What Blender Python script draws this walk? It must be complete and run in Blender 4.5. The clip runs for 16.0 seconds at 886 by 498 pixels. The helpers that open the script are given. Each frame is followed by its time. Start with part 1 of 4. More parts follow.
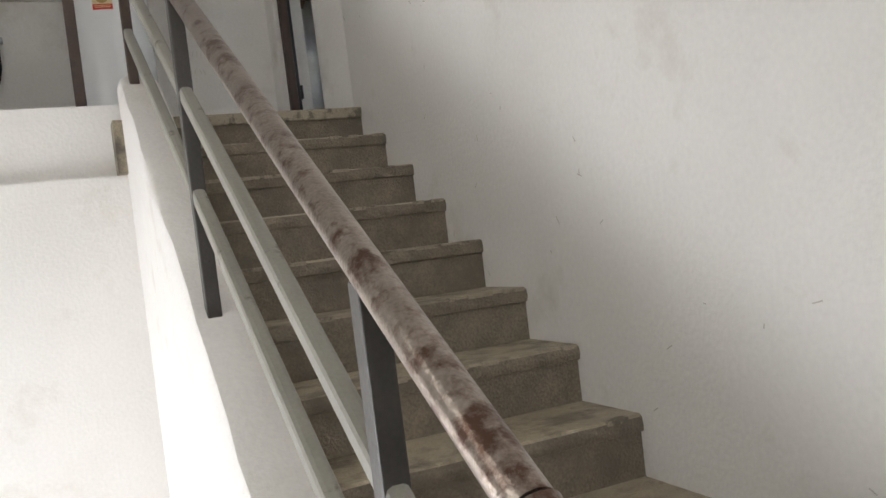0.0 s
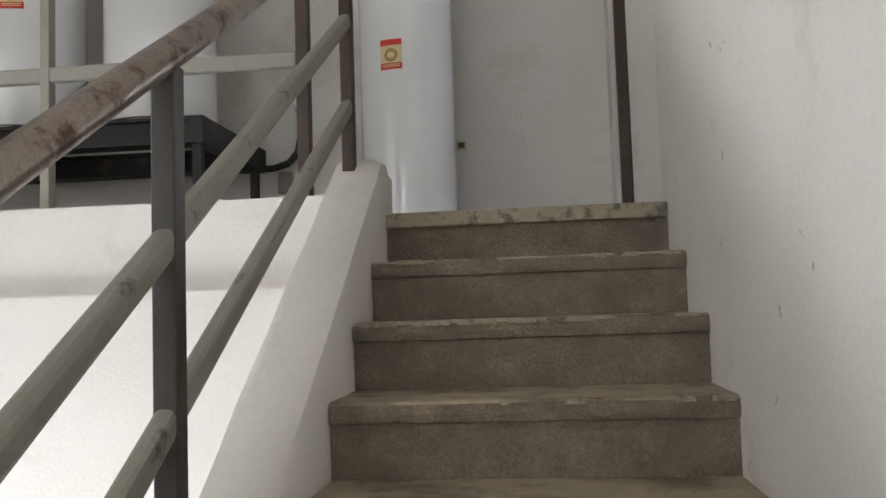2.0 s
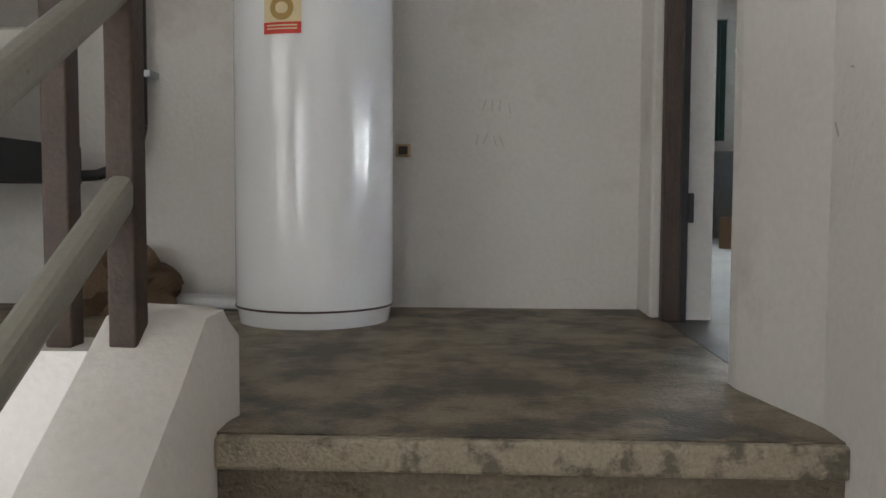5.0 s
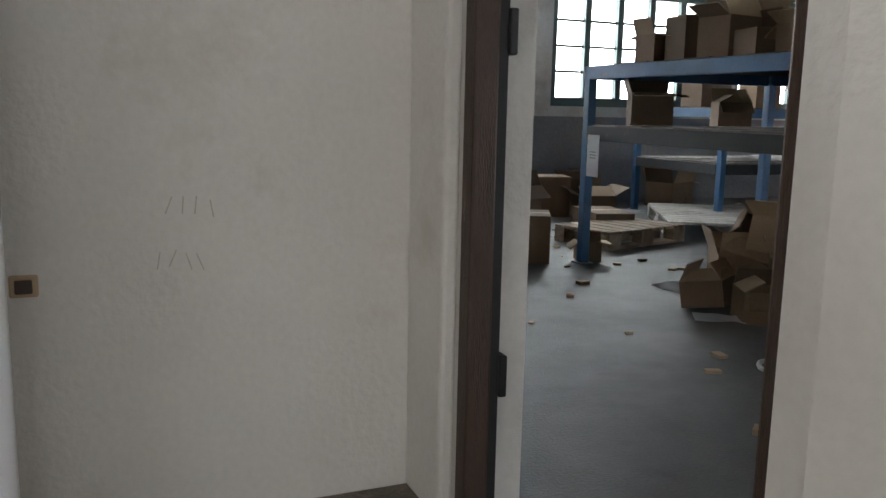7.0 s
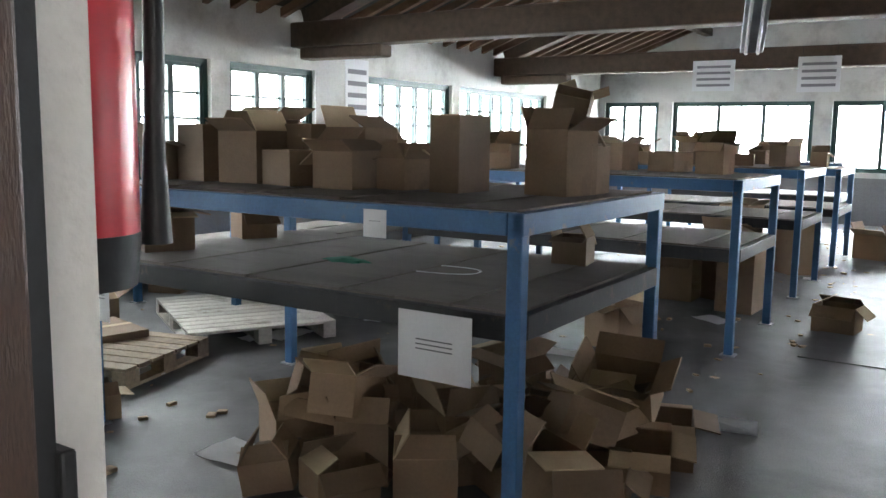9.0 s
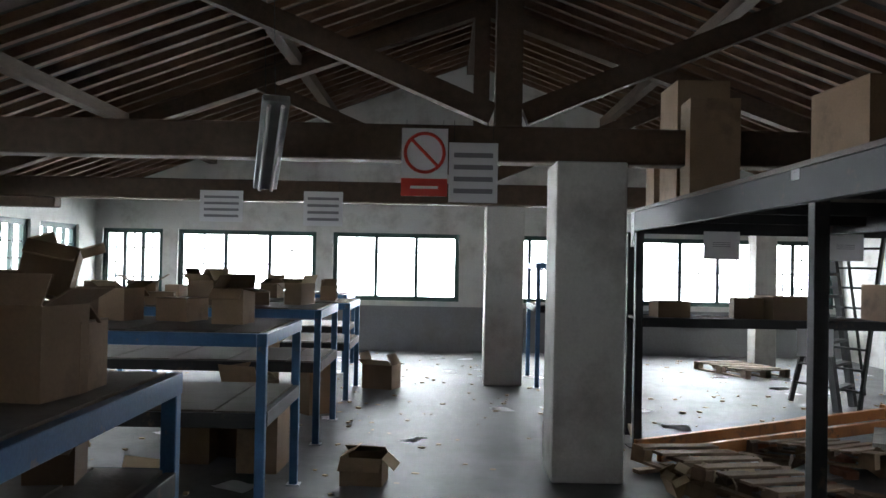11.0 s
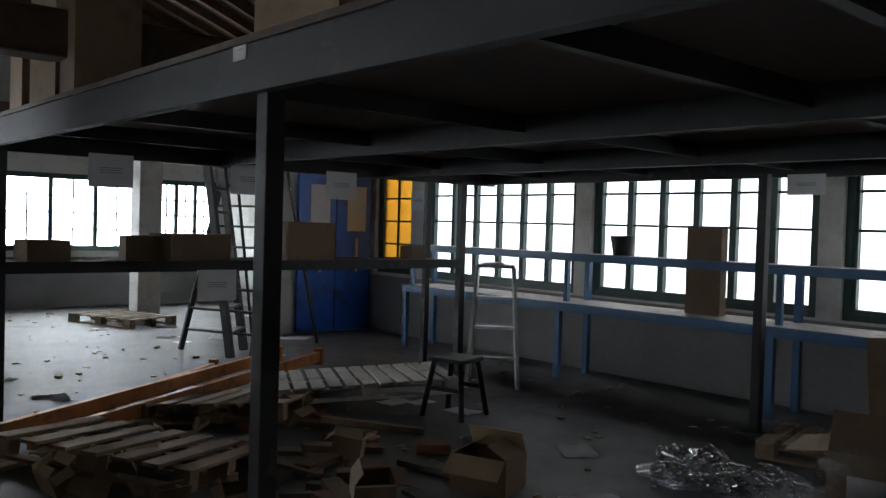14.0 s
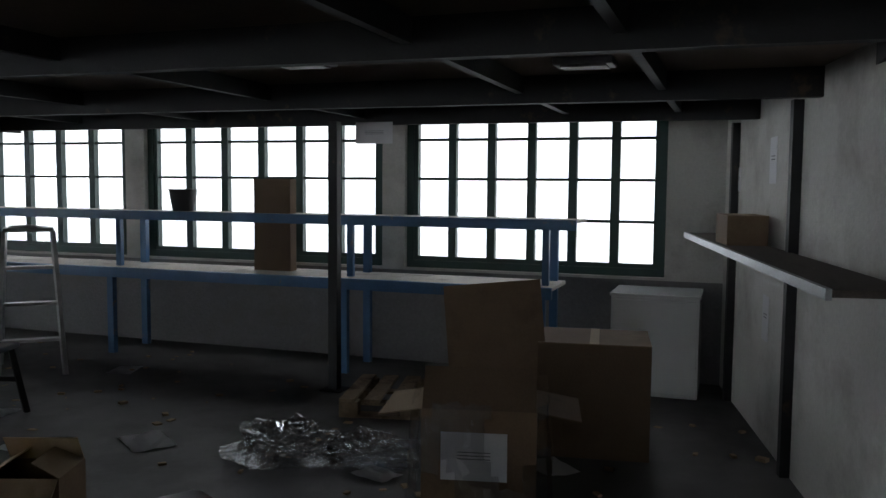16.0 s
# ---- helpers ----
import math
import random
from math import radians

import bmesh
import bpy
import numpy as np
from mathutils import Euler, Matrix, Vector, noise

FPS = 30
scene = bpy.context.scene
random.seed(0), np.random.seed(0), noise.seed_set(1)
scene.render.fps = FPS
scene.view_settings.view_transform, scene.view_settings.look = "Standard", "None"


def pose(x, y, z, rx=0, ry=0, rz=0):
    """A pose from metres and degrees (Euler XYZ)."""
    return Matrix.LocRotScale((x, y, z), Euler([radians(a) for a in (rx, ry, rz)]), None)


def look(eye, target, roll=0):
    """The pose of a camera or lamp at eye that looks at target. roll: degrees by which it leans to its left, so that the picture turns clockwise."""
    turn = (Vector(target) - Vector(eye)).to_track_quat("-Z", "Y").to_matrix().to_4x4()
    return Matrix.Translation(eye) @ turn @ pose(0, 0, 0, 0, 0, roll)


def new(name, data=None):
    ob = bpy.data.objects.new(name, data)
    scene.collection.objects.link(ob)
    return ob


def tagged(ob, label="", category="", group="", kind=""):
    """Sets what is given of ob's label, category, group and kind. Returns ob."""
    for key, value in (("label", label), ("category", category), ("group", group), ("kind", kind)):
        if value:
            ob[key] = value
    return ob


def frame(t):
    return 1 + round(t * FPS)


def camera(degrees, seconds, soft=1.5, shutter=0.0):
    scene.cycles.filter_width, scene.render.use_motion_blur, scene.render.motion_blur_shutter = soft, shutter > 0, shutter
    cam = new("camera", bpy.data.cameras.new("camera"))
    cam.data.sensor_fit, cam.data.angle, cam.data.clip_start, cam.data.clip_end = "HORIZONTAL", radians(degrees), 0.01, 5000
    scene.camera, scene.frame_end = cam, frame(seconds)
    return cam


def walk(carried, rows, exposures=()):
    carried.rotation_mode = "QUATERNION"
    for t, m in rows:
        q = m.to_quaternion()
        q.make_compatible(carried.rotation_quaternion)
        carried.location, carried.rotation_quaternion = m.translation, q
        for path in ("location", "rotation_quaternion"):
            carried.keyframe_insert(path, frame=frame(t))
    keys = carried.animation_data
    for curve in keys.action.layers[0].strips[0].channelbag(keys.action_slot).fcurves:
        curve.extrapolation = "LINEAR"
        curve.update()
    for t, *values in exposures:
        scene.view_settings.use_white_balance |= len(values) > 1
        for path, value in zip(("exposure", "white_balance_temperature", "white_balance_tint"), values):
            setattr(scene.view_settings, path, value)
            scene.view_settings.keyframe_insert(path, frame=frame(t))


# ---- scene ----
cam = camera(55.5, 16.0)
PATH = [
    (0, (-1.495, -4.157, -0.742), (-0.679, -2.331, -0.765), -7.2),
    (0.5, (-1.083, -3.638, -0.808), (-0.551, -1.712, -0.715), -5.4),
    (1, (-0.689, -3.535, -0.64), (-0.498, -1.547, -0.528), -4.0),
    (1.5, (-0.53, -3.22, -0.491), (-0.594, -1.224, -0.371), -3.2),
    (2, (-0.467, -2.949, -0.344), (-0.68, -0.966, -0.204), -1.9),
    (2.5, (-0.432, -2.687, -0.191), (-0.645, -0.7, -0.113), -2.0),
    (3, (-0.335, -2.427, -0.052), (-0.725, -0.467, 0.025), -3.2),
    (5.5, (-0.704, -0.981, 0.501), (-0.586, 1.01, 0.344), 1.7),
    (6, (-0.815, -0.679, 0.645), (-0.385, 1.266, 0.464), 1.4),
    (6.5, (-0.779, -0.431, 0.766), (-0.107, 1.439, 0.534), 0.7),
    (7, (-0.711, -0.201, 0.898), (0.06, 1.615, 0.57), 1.2),
    (7.5, (-0.623, 0.101, 1.068), (0.44, 1.745, 0.659), 0.6),
    (8, (-0.525, 0.285, 1.137), (0.75, 1.77, 0.725), 1.8),
    (8.5, (-0.449, 0.428, 1.244), (0.948, 1.799, 0.836), 1.7),
    (9, (-0.395, 0.583, 1.401), (1.278, 1.646, 1.135), 0.9),
    (9.5, (-0.262, 0.688, 1.496), (1.578, 1.45, 1.315), 1.1),
    (9.7, (-0.198, 0.716, 1.509), (1.682, 1.391, 1.399), 1.0),
    (11.8, (0.716, 0.935, 1.575), (2.682, 0.573, 1.57), 1.9),
    (12, (0.775, 0.916, 1.565), (2.726, 0.477, 1.556), 1.9),
    (12.5, (1.001, 0.886, 1.549), (2.851, 0.127, 1.546), 0.4),
    (13, (1.207, 0.844, 1.523), (2.988, -0.064, 1.455), 1.4),
    (13.5, (1.419, 0.727, 1.464), (3.099, -0.359, 1.424), 1.7),
    (14, (1.673, 0.599, 1.452), (3.177, -0.718, 1.398), 1.7),
    (14.5, (1.861, 0.533, 1.427), (3.12, -1.019, 1.332), -0.4),
    (15, (1.999, 0.437, 1.439), (3.072, -1.246, 1.308), -0.3),
    (15.5, (2.04, 0.278, 1.45), (2.934, -1.506, 1.312), 0.7),
    (16, (2.114, 0.161, 1.467), (2.76, -1.725, 1.315), 0.5),
]
EXPOSURES = [(0, 0.0), (7, 0.1), (8.5, 0.5), (9.5, 1.15), (10.2, 0.8), (11.8, -1.0), (14, -1.15), (16, -1.45)]
walk(cam, [(t, look(eye, target, roll)) for t, eye, target, roll in PATH], EXPOSURES)

STAIR_WATTS, STAIR_LOW, STAIR_SOUTH, DAY, DAY_NORTH, DAY_SOUTH = 36, 110, 29, 58.0, 18.0, 6.5
# world and light: daylight outside, bright overcast beyond the windows
world = bpy.data.worlds.new("overcast")
scene.world = world
world.use_nodes = True
sky = world.node_tree.nodes.new("ShaderNodeTexSky")
sky.sky_type, sky.sun_disc = "NISHITA", False
sky.sun_elevation, sky.sun_rotation = radians(45), radians(120)
world.node_tree.links.new(sky.outputs[0], world.node_tree.nodes["Background"].inputs[0])
world.node_tree.nodes["Background"].inputs[1].default_value = 0.12
sun = new("sun", bpy.data.lights.new("sun", "SUN"))
sun.data.energy, sun.data.angle = 0.8, radians(15)
sun.matrix_world = look((30, 25, 40), (0, 0, 0))


def area(name, at, to, w, h, watts, color=(1, 1, 1)):
    lamp = new(name, bpy.data.lights.new(name, "AREA"))
    lamp.data.shape, lamp.data.size, lamp.data.size_y, lamp.data.energy, lamp.data.color = "RECTANGLE", w, h, watts, color
    lamp.matrix_world = look(at, to)
    return lamp


# stairwell daylight: the low window's, and fill lamps at two added, unseen windows
area("stair_west_fill", (-3.86, -2.4, 0.9), (0, -1.4, 0.0), 2.4, 1.5, STAIR_WATTS, (1, 0.98, 0.94))
area("stair_low_window_light", (-3.86, -1.2, -2.2), (0, -1.2, -2.0), 1.4, 1.4, STAIR_LOW, (0.95, 0.96, 1))
area("stair_south_fill", (-2.0, -6.86, 0.8), (-1.5, 0, 0.2), 2.4, 1.6, STAIR_SOUTH, (1, 0.98, 0.95))

# ---------- materials ----------
def mat(name, color, rough=0.7, metal=0.0, var=0.15, scale=6.0, bump=0.15, grain=90.0, stain=None, stain_scale=1.5, stain_lo=0.52, stain_hi=0.68, rand=0.0, stretch=(1, 1, 1)):
    m = bpy.data.materials.new(name)
    m.use_nodes = True
    n, l = m.node_tree.nodes, m.node_tree.links
    p = n["Principled BSDF"]
    p.inputs["Roughness"].default_value, p.inputs["Metallic"].default_value = rough, metal
    co = n.new("ShaderNodeTexCoord")
    mp = n.new("ShaderNodeMapping")
    mp.inputs["Scale"].default_value = stretch
    l.new(co.outputs["Object"], mp.inputs[0])
    big, small = n.new("ShaderNodeTexNoise"), n.new("ShaderNodeTexNoise")
    big.inputs["Scale"].default_value, big.inputs["Detail"].default_value = scale, 5
    small.inputs["Scale"].default_value, small.inputs["Detail"].default_value = grain, 3
    l.new(mp.outputs[0], big.inputs[0]); l.new(mp.outputs[0], small.inputs[0])
    add = n.new("ShaderNodeMath"); add.operation = "ADD"
    l.new(big.outputs[0], add.inputs[0]); l.new(small.outputs[0], add.inputs[1])
    ramp = n.new("ShaderNodeMapRange")
    ramp.inputs[1].default_value, ramp.inputs[2].default_value = 0.6, 1.4
    ramp.inputs[3].default_value, ramp.inputs[4].default_value = 1 - var, 1 + var
    l.new(add.outputs[0], ramp.inputs[0])
    src = ramp.outputs[0]
    if rand:
        info = n.new("ShaderNodeObjectInfo")
        rr = n.new("ShaderNodeMapRange")
        rr.inputs[3].default_value, rr.inputs[4].default_value = 1 - rand, 1 + rand
        l.new(info.outputs["Random"], rr.inputs[0])
        mu = n.new("ShaderNodeMath"); mu.operation = "MULTIPLY"
        l.new(src, mu.inputs[0]); l.new(rr.outputs[0], mu.inputs[1])
        src = mu.outputs[0]
    mul = n.new("ShaderNodeVectorMath"); mul.operation = "SCALE"
    mul.inputs[0].default_value = color
    l.new(src, mul.inputs["Scale"])
    out = mul.outputs[0]
    if stain:
        st = n.new("ShaderNodeTexNoise")
        st.inputs["Scale"].default_value, st.inputs["Detail"].default_value, st.inputs["Roughness"].default_value = stain_scale, 8, 0.65
        l.new(mp.outputs[0], st.inputs[0])
        sr = n.new("ShaderNodeMapRange")
        sr.inputs[1].default_value, sr.inputs[2].default_value = stain_lo, stain_hi
        l.new(st.outputs[0], sr.inputs[0])
        mix = n.new("ShaderNodeMix"); mix.data_type = "RGBA"
        l.new(sr.outputs[0], mix.inputs["Factor"]); l.new(out, mix.inputs["A"])
        mix.inputs["B"].default_value = (*stain, 1)
        out = mix.outputs["Result"]
    l.new(out, p.inputs["Base Color"])
    if bump:
        b = n.new("ShaderNodeBump")
        b.inputs["Strength"].default_value, b.inputs["Distance"].default_value = bump, 0.01
        l.new(add.outputs[0], b.inputs["Height"]); l.new(b.outputs[0], p.inputs["Normal"])
    return m


PLASTER = mat("plaster", (0.72, 0.695, 0.66), 0.85, var=0.06, scale=2.5, grain=60, bump=0.25, stain=(0.5, 0.46, 0.38), stain_scale=2.2, stain_lo=0.58, stain_hi=0.85)
PLASTER_HALL = mat("hall_plaster", (0.60, 0.59, 0.56), 0.9, var=0.1, scale=2.5, grain=50, bump=0.3, stain=(0.30, 0.28, 0.26), stain_scale=1.8, stain_lo=0.5, stain_hi=0.8)
DADO = mat("grey_dado", (0.22, 0.22, 0.225), 0.85, var=0.15, scale=2, grain=40, bump=0.3, stain=(0.2, 0.19, 0.18))
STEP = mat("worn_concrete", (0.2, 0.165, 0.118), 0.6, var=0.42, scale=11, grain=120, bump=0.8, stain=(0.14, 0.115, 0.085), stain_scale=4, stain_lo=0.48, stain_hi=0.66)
FLOOR = mat("concrete_floor", (0.105, 0.103, 0.102), 0.55, var=0.34, scale=5, grain=110, bump=0.3, stain=(0.045, 0.043, 0.041), stain_scale=1.1, stain_lo=0.48, stain_hi=0.66)
LANDING = mat("landing_screed", (0.26, 0.215, 0.15), 0.5, var=0.45, scale=11, grain=120, bump=0.7, stain=(0.085, 0.072, 0.055), stain_scale=4.5, stain_lo=0.44, stain_hi=0.58)
# paler than worn_concrete: tread wear, plus light from above put into the colour
TREAD = mat("worn_lit_tread", (0.38, 0.325, 0.235), 0.5, var=0.3, scale=9, grain=150, bump=0.6, stain=(0.17, 0.145, 0.105), stain_scale=7, stain_lo=0.47, stain_hi=0.62)
CHIP = mat("chipped_edge", (0.36, 0.31, 0.23), 0.55, var=0.3, scale=14, grain=160, bump=0.5, stain=(0.14, 0.12, 0.09), stain_scale=14, stain_lo=0.5, stain_hi=0.6)
HANDRAIL = mat("worn_steel", (0.34, 0.29, 0.25), 0.3, metal=0.85, var=0.3, scale=14, grain=150, bump=0.15, stain=(0.12, 0.07, 0.05), stain_scale=16, stain_lo=0.5, stain_hi=0.62)
RAIL = mat("grey_paint", (0.26, 0.25, 0.215), 0.45, var=0.12, scale=9, grain=120, bump=0.1, stain=(0.09, 0.075, 0.06), stain_scale=9, stain_lo=0.62, stain_hi=0.7)
POST = mat("dark_post_paint", (0.05, 0.045, 0.04), 0.45, var=0.25, scale=9, bump=0.1)
RUST = mat("rusty_brown_paint", (0.055, 0.032, 0.022), 0.5, var=0.3, scale=12, bump=0.2, stain=(0.03, 0.02, 0.015), stain_scale=10)
BROWN = mat("brown_door_paint", (0.055, 0.03, 0.02), 0.5, var=0.35, scale=8, grain=60, bump=0.25, stretch=(6, 6, 1), stain=(0.3, 0.25, 0.19), stain_scale=5, stain_lo=0.68, stain_hi=0.72)
BLACK = mat("black_rubber", (0.012, 0.012, 0.013), 0.5, var=0.2, bump=0.05)
ENAMEL = mat("white_enamel", (0.80, 0.81, 0.82), 0.12, var=0.02, scale=3, bump=0.01, stain=(0.55, 0.5, 0.42), stain_scale=6, stain_lo=0.7, stain_hi=0.85)
BLUE = mat("blue_paint", (0.045, 0.13, 0.27), 0.4, var=0.18, scale=7, bump=0.08, stain=(0.16, 0.16, 0.17), stain_scale=8, stain_lo=0.62, stain_hi=0.68)
BLUEDOOR = mat("bright_blue_paint", (0.025, 0.13, 0.55), 0.4, var=0.1, scale=3, bump=0.05, stain=(0.03, 0.06, 0.18), stain_scale=3)
GREY_STEEL = mat("galvanised_steel", (0.42, 0.44, 0.46), 0.4, metal=0.6, var=0.15, scale=8, bump=0.05)
DARKSTEEL = mat("dark_steel", (0.014, 0.0145, 0.016), 0.6, metal=0.0, var=0.25, scale=8, bump=0.08, stain=(0.08, 0.05, 0.035), stain_scale=7, stain_lo=0.6, stain_hi=0.7)
GREEN = mat("dark_green_paint", (0.02, 0.055, 0.05), 0.45, var=0.2, scale=9, bump=0.1)
CARD = mat("cardboard", (0.21, 0.14, 0.088), 0.85, var=0.12, scale=7, grain=80, bump=0.1, rand=0.3, stain=(0.12, 0.08, 0.052), stain_scale=3, stain_lo=0.55, stain_hi=0.75)
CARDIN = mat("pale_cardboard", (0.42, 0.31, 0.2), 0.85, var=0.1, scale=8, bump=0.1, rand=0.2)
PAPER = mat("paper", (0.72, 0.72, 0.74), 0.8, var=0.05, scale=8, bump=0.05, rand=0.1)
INK = mat("grey_ink", (0.2, 0.2, 0.22), 0.8, var=0.1, bump=0)
RED = mat("red_paint", (0.52, 0.02, 0.03), 0.28, var=0.08, scale=5, bump=0.02)
REDPRINT = mat("red_print", (0.62, 0.05, 0.03), 0.6, var=0.05, bump=0)
CREAM = mat("cream_print", (0.72, 0.60, 0.36), 0.6, var=0.08, bump=0)
GOLD = mat("ochre_print", (0.42, 0.27, 0.08), 0.6, var=0.1, bump=0)
WOOD = mat("rough_timber", (0.20, 0.125, 0.075), 0.8, var=0.3, scale=4, grain=40, bump=0.35, stretch=(5, 1, 5), rand=0.2)
BOARD = mat("shelf_board", (0.12, 0.10, 0.085), 0.75, var=0.25, scale=4, grain=40, bump=0.25, stretch=(4, 1, 4), stain=(0.08, 0.065, 0.055), stain_scale=2)
PALLET = mat("pallet_wood", (0.33, 0.25, 0.17), 0.8, var=0.3, scale=5, grain=50, bump=0.35, rand=0.25, stain=(0.15, 0.1, 0.07), stain_scale=4)
PALEWOOD = mat("whitened_wood", (0.55, 0.52, 0.48), 0.8, var=0.2, scale=5, grain=50, bump=0.3, rand=0.15, stain=(0.3, 0.27, 0.24), stain_scale=5)
ORANGE = mat("orange_steel", (0.45, 0.16, 0.035), 0.45, var=0.2, scale=8, bump=0.08, stain=(0.12, 0.06, 0.03), stain_scale=7)
TIMBER = mat("roof_timber", (0.085, 0.055, 0.036), 0.8, var=0.35, scale=3, grain=30, bump=0.4, stretch=(1, 5, 5))
RAFTER = mat("rafter_timber", (0.15, 0.085, 0.052), 0.8, var=0.3, scale=3, grain=30, bump=0.3, stretch=(5, 1, 5), rand=0.2)
ROOFING = mat("roof_boarding", (0.032, 0.023, 0.018), 0.9, var=0.3, scale=4, bump=0.3)
DECK = mat("deck_chipboard", (0.13, 0.095, 0.075), 0.8, var=0.2, scale=3, grain=70, bump=0.15, stain=(0.12, 0.09, 0.07), stain_scale=1.2)
ALU = mat("dull_aluminium", (0.5, 0.5, 0.5), 0.4, metal=0.8, var=0.12, scale=9, bump=0.05)
STAINGREY = mat("plaster_scuff", (0.50, 0.47, 0.42), 0.85, var=0.2, scale=12, bump=0.2)
RUSTBRICK = mat("red_brown_brick", (0.2, 0.085, 0.05), 0.85, var=0.3, scale=12, bump=0.4, rand=0.2)
PVC = mat("white_plastic", (0.72, 0.72, 0.72), 0.35, var=0.05, bump=0.02)
SACK = mat("brown_sacking", (0.13, 0.085, 0.05), 0.9, var=0.35, scale=14, grain=150, bump=0.6)
GREENCLOTH = mat("green_cloth", (0.02, 0.14, 0.09), 0.8, var=0.2, bump=0.2)
AMBER = mat("amber_glass", (0.75, 0.36, 0.03), 0.3, var=0.15, scale=5, bump=0)
AMBER.node_tree.nodes["Principled BSDF"].inputs["Transmission Weight"].default_value = 0.6


def glassy(name, tint, gloss):
    m = bpy.data.materials.new(name)
    m.use_nodes = True
    n, l = m.node_tree.nodes, m.node_tree.links
    n.remove(n["Principled BSDF"])
    a, b, x = n.new("ShaderNodeBsdfTransparent"), n.new("ShaderNodeBsdfGlossy"), n.new("ShaderNodeMixShader")
    a.inputs[0].default_value = (*tint, 1)
    b.inputs["Roughness"].default_value = 0.12
    x.inputs[0].default_value = gloss
    l.new(a.outputs[0], x.inputs[1]); l.new(b.outputs[0], x.inputs[2]); l.new(x.outputs[0], n["Material Output"].inputs[0])
    return m


GLASS = glassy("window_glass", (0.97, 0.98, 0.98), 0.05)
FILM = glassy("clear_film", (0.9, 0.91, 0.92), 0.3)


def glow(name, color, strength):
    m = bpy.data.materials.new(name)
    m.use_nodes = True
    n, l = m.node_tree.nodes, m.node_tree.links
    e = n.new("ShaderNodeEmission")
    e.inputs[0].default_value, e.inputs[1].default_value = (*color, 1), strength
    l.new(e.outputs[0], n["Material Output"].inputs[0])
    return m


SKYGLOW = glow("overcast_daylight", (0.89, 0.94, 1.0), DAY)
NORTHGLOW = glow("leafy_daylight", (0.92, 0.97, 1.0), DAY_NORTH)
SHADEGLOW = glow("shaded_daylight", (0.92, 0.95, 1.0), DAY_SOUTH)

# ---------- mesh helpers ----------
def box(bm, x0, y0, z0, x1, y1, z1, m=None, bevel=0.0):
    r = bmesh.ops.create_cube(bm, size=1)
    mm = Matrix.Translation(((x0 + x1) / 2, (y0 + y1) / 2, (z0 + z1) / 2)) @ Matrix.Diagonal((x1 - x0, y1 - y0, z1 - z0, 1))
    if m is not None:
        mm = m @ mm
    bmesh.ops.transform(bm, matrix=mm, verts=r["verts"])
    if bevel:
        es = list({e for v in r["verts"] for e in v.link_edges})
        bmesh.ops.bevel(bm, geom=es, offset=bevel, segments=2, affect="EDGES", profile=0.5)
    return bm


def rod(bm, p, q, r, seg=10, r2=None):
    p, q = Vector(p), Vector(q)
    d = q - p
    m = Matrix.Translation((p + q) / 2) @ d.to_track_quat("Z", "Y").to_matrix().to_4x4()
    bmesh.ops.create_cone(bm, cap_ends=True, segments=seg, radius1=r, radius2=r if r2 is None else r2, depth=d.length, matrix=m)
    return bm


def beam(bm, p, q, w, h, bevel=0.0):
    """A bar of section w x h from p to q, its h as near upright as can be."""
    p, q = Vector(p), Vector(q)
    d = (q - p).normalized()
    side = d.cross(Vector((0, 0, 1)))
    side = side.normalized() if side.length > 1e-4 else Vector((1, 0, 0))
    up = side.cross(d)
    m = Matrix((side, d, up)).transposed().to_4x4()
    m.translation = (p + q) / 2
    L = (q - p).length
    return box(bm, -w / 2, -L / 2, -h / 2, w / 2, L / 2, h / 2, m, bevel)


def part(name, bm, material, parent=None, label="", smooth=False):
    me = bpy.data.meshes.new(name)
    bmesh.ops.recalc_face_normals(bm, faces=bm.faces)
    bm.to_mesh(me)
    bm.free()
    me.materials.append(material)
    if smooth:
        for f in me.polygons:
            f.use_smooth = True
        me.set_sharp_from_angle(angle=radians(40))
    ob = new(name, me)
    if parent is not None:
        ob.parent = parent
    if label:
        ob["label"] = label
    return ob


def thing(name, label, category, m=None, group="", kind=""):
    ob = new(name)
    ob.empty_display_size = 0.1
    if m is not None:
        ob.matrix_basis = m
    return tagged(ob, label, category, group, kind)


def B(*a, **k):
    return box(bmesh.new(), *a, **k)


def struct(name, bm, material, label, category):
    return tagged(part(name, bm, material), label, category, kind="structure")


def wall(name, axis, c0, c1, a0, a1, z0, z1, holes, material, label):
    """A wall from a0 to a1 along the axis, between c0 and c1 across it, with holes (a, b, zlo, zhi) through it."""
    bm = bmesh.new()
    def put(a, b, zl, zh):
        if b - a > 1e-4 and zh - zl > 1e-4:
            box(bm, *((a, c0, zl, b, c1, zh) if axis == "x" else (c0, a, zl, c1, b, zh)))
    at = a0
    for a, b, zl, zh in sorted(holes):
        put(at, a, z0, z1); put(a, b, z0, zl); put(a, b, zh, z1)
        at = b
    put(at, a1, z0, z1)
    return struct(name, bm, material, label, "wall")


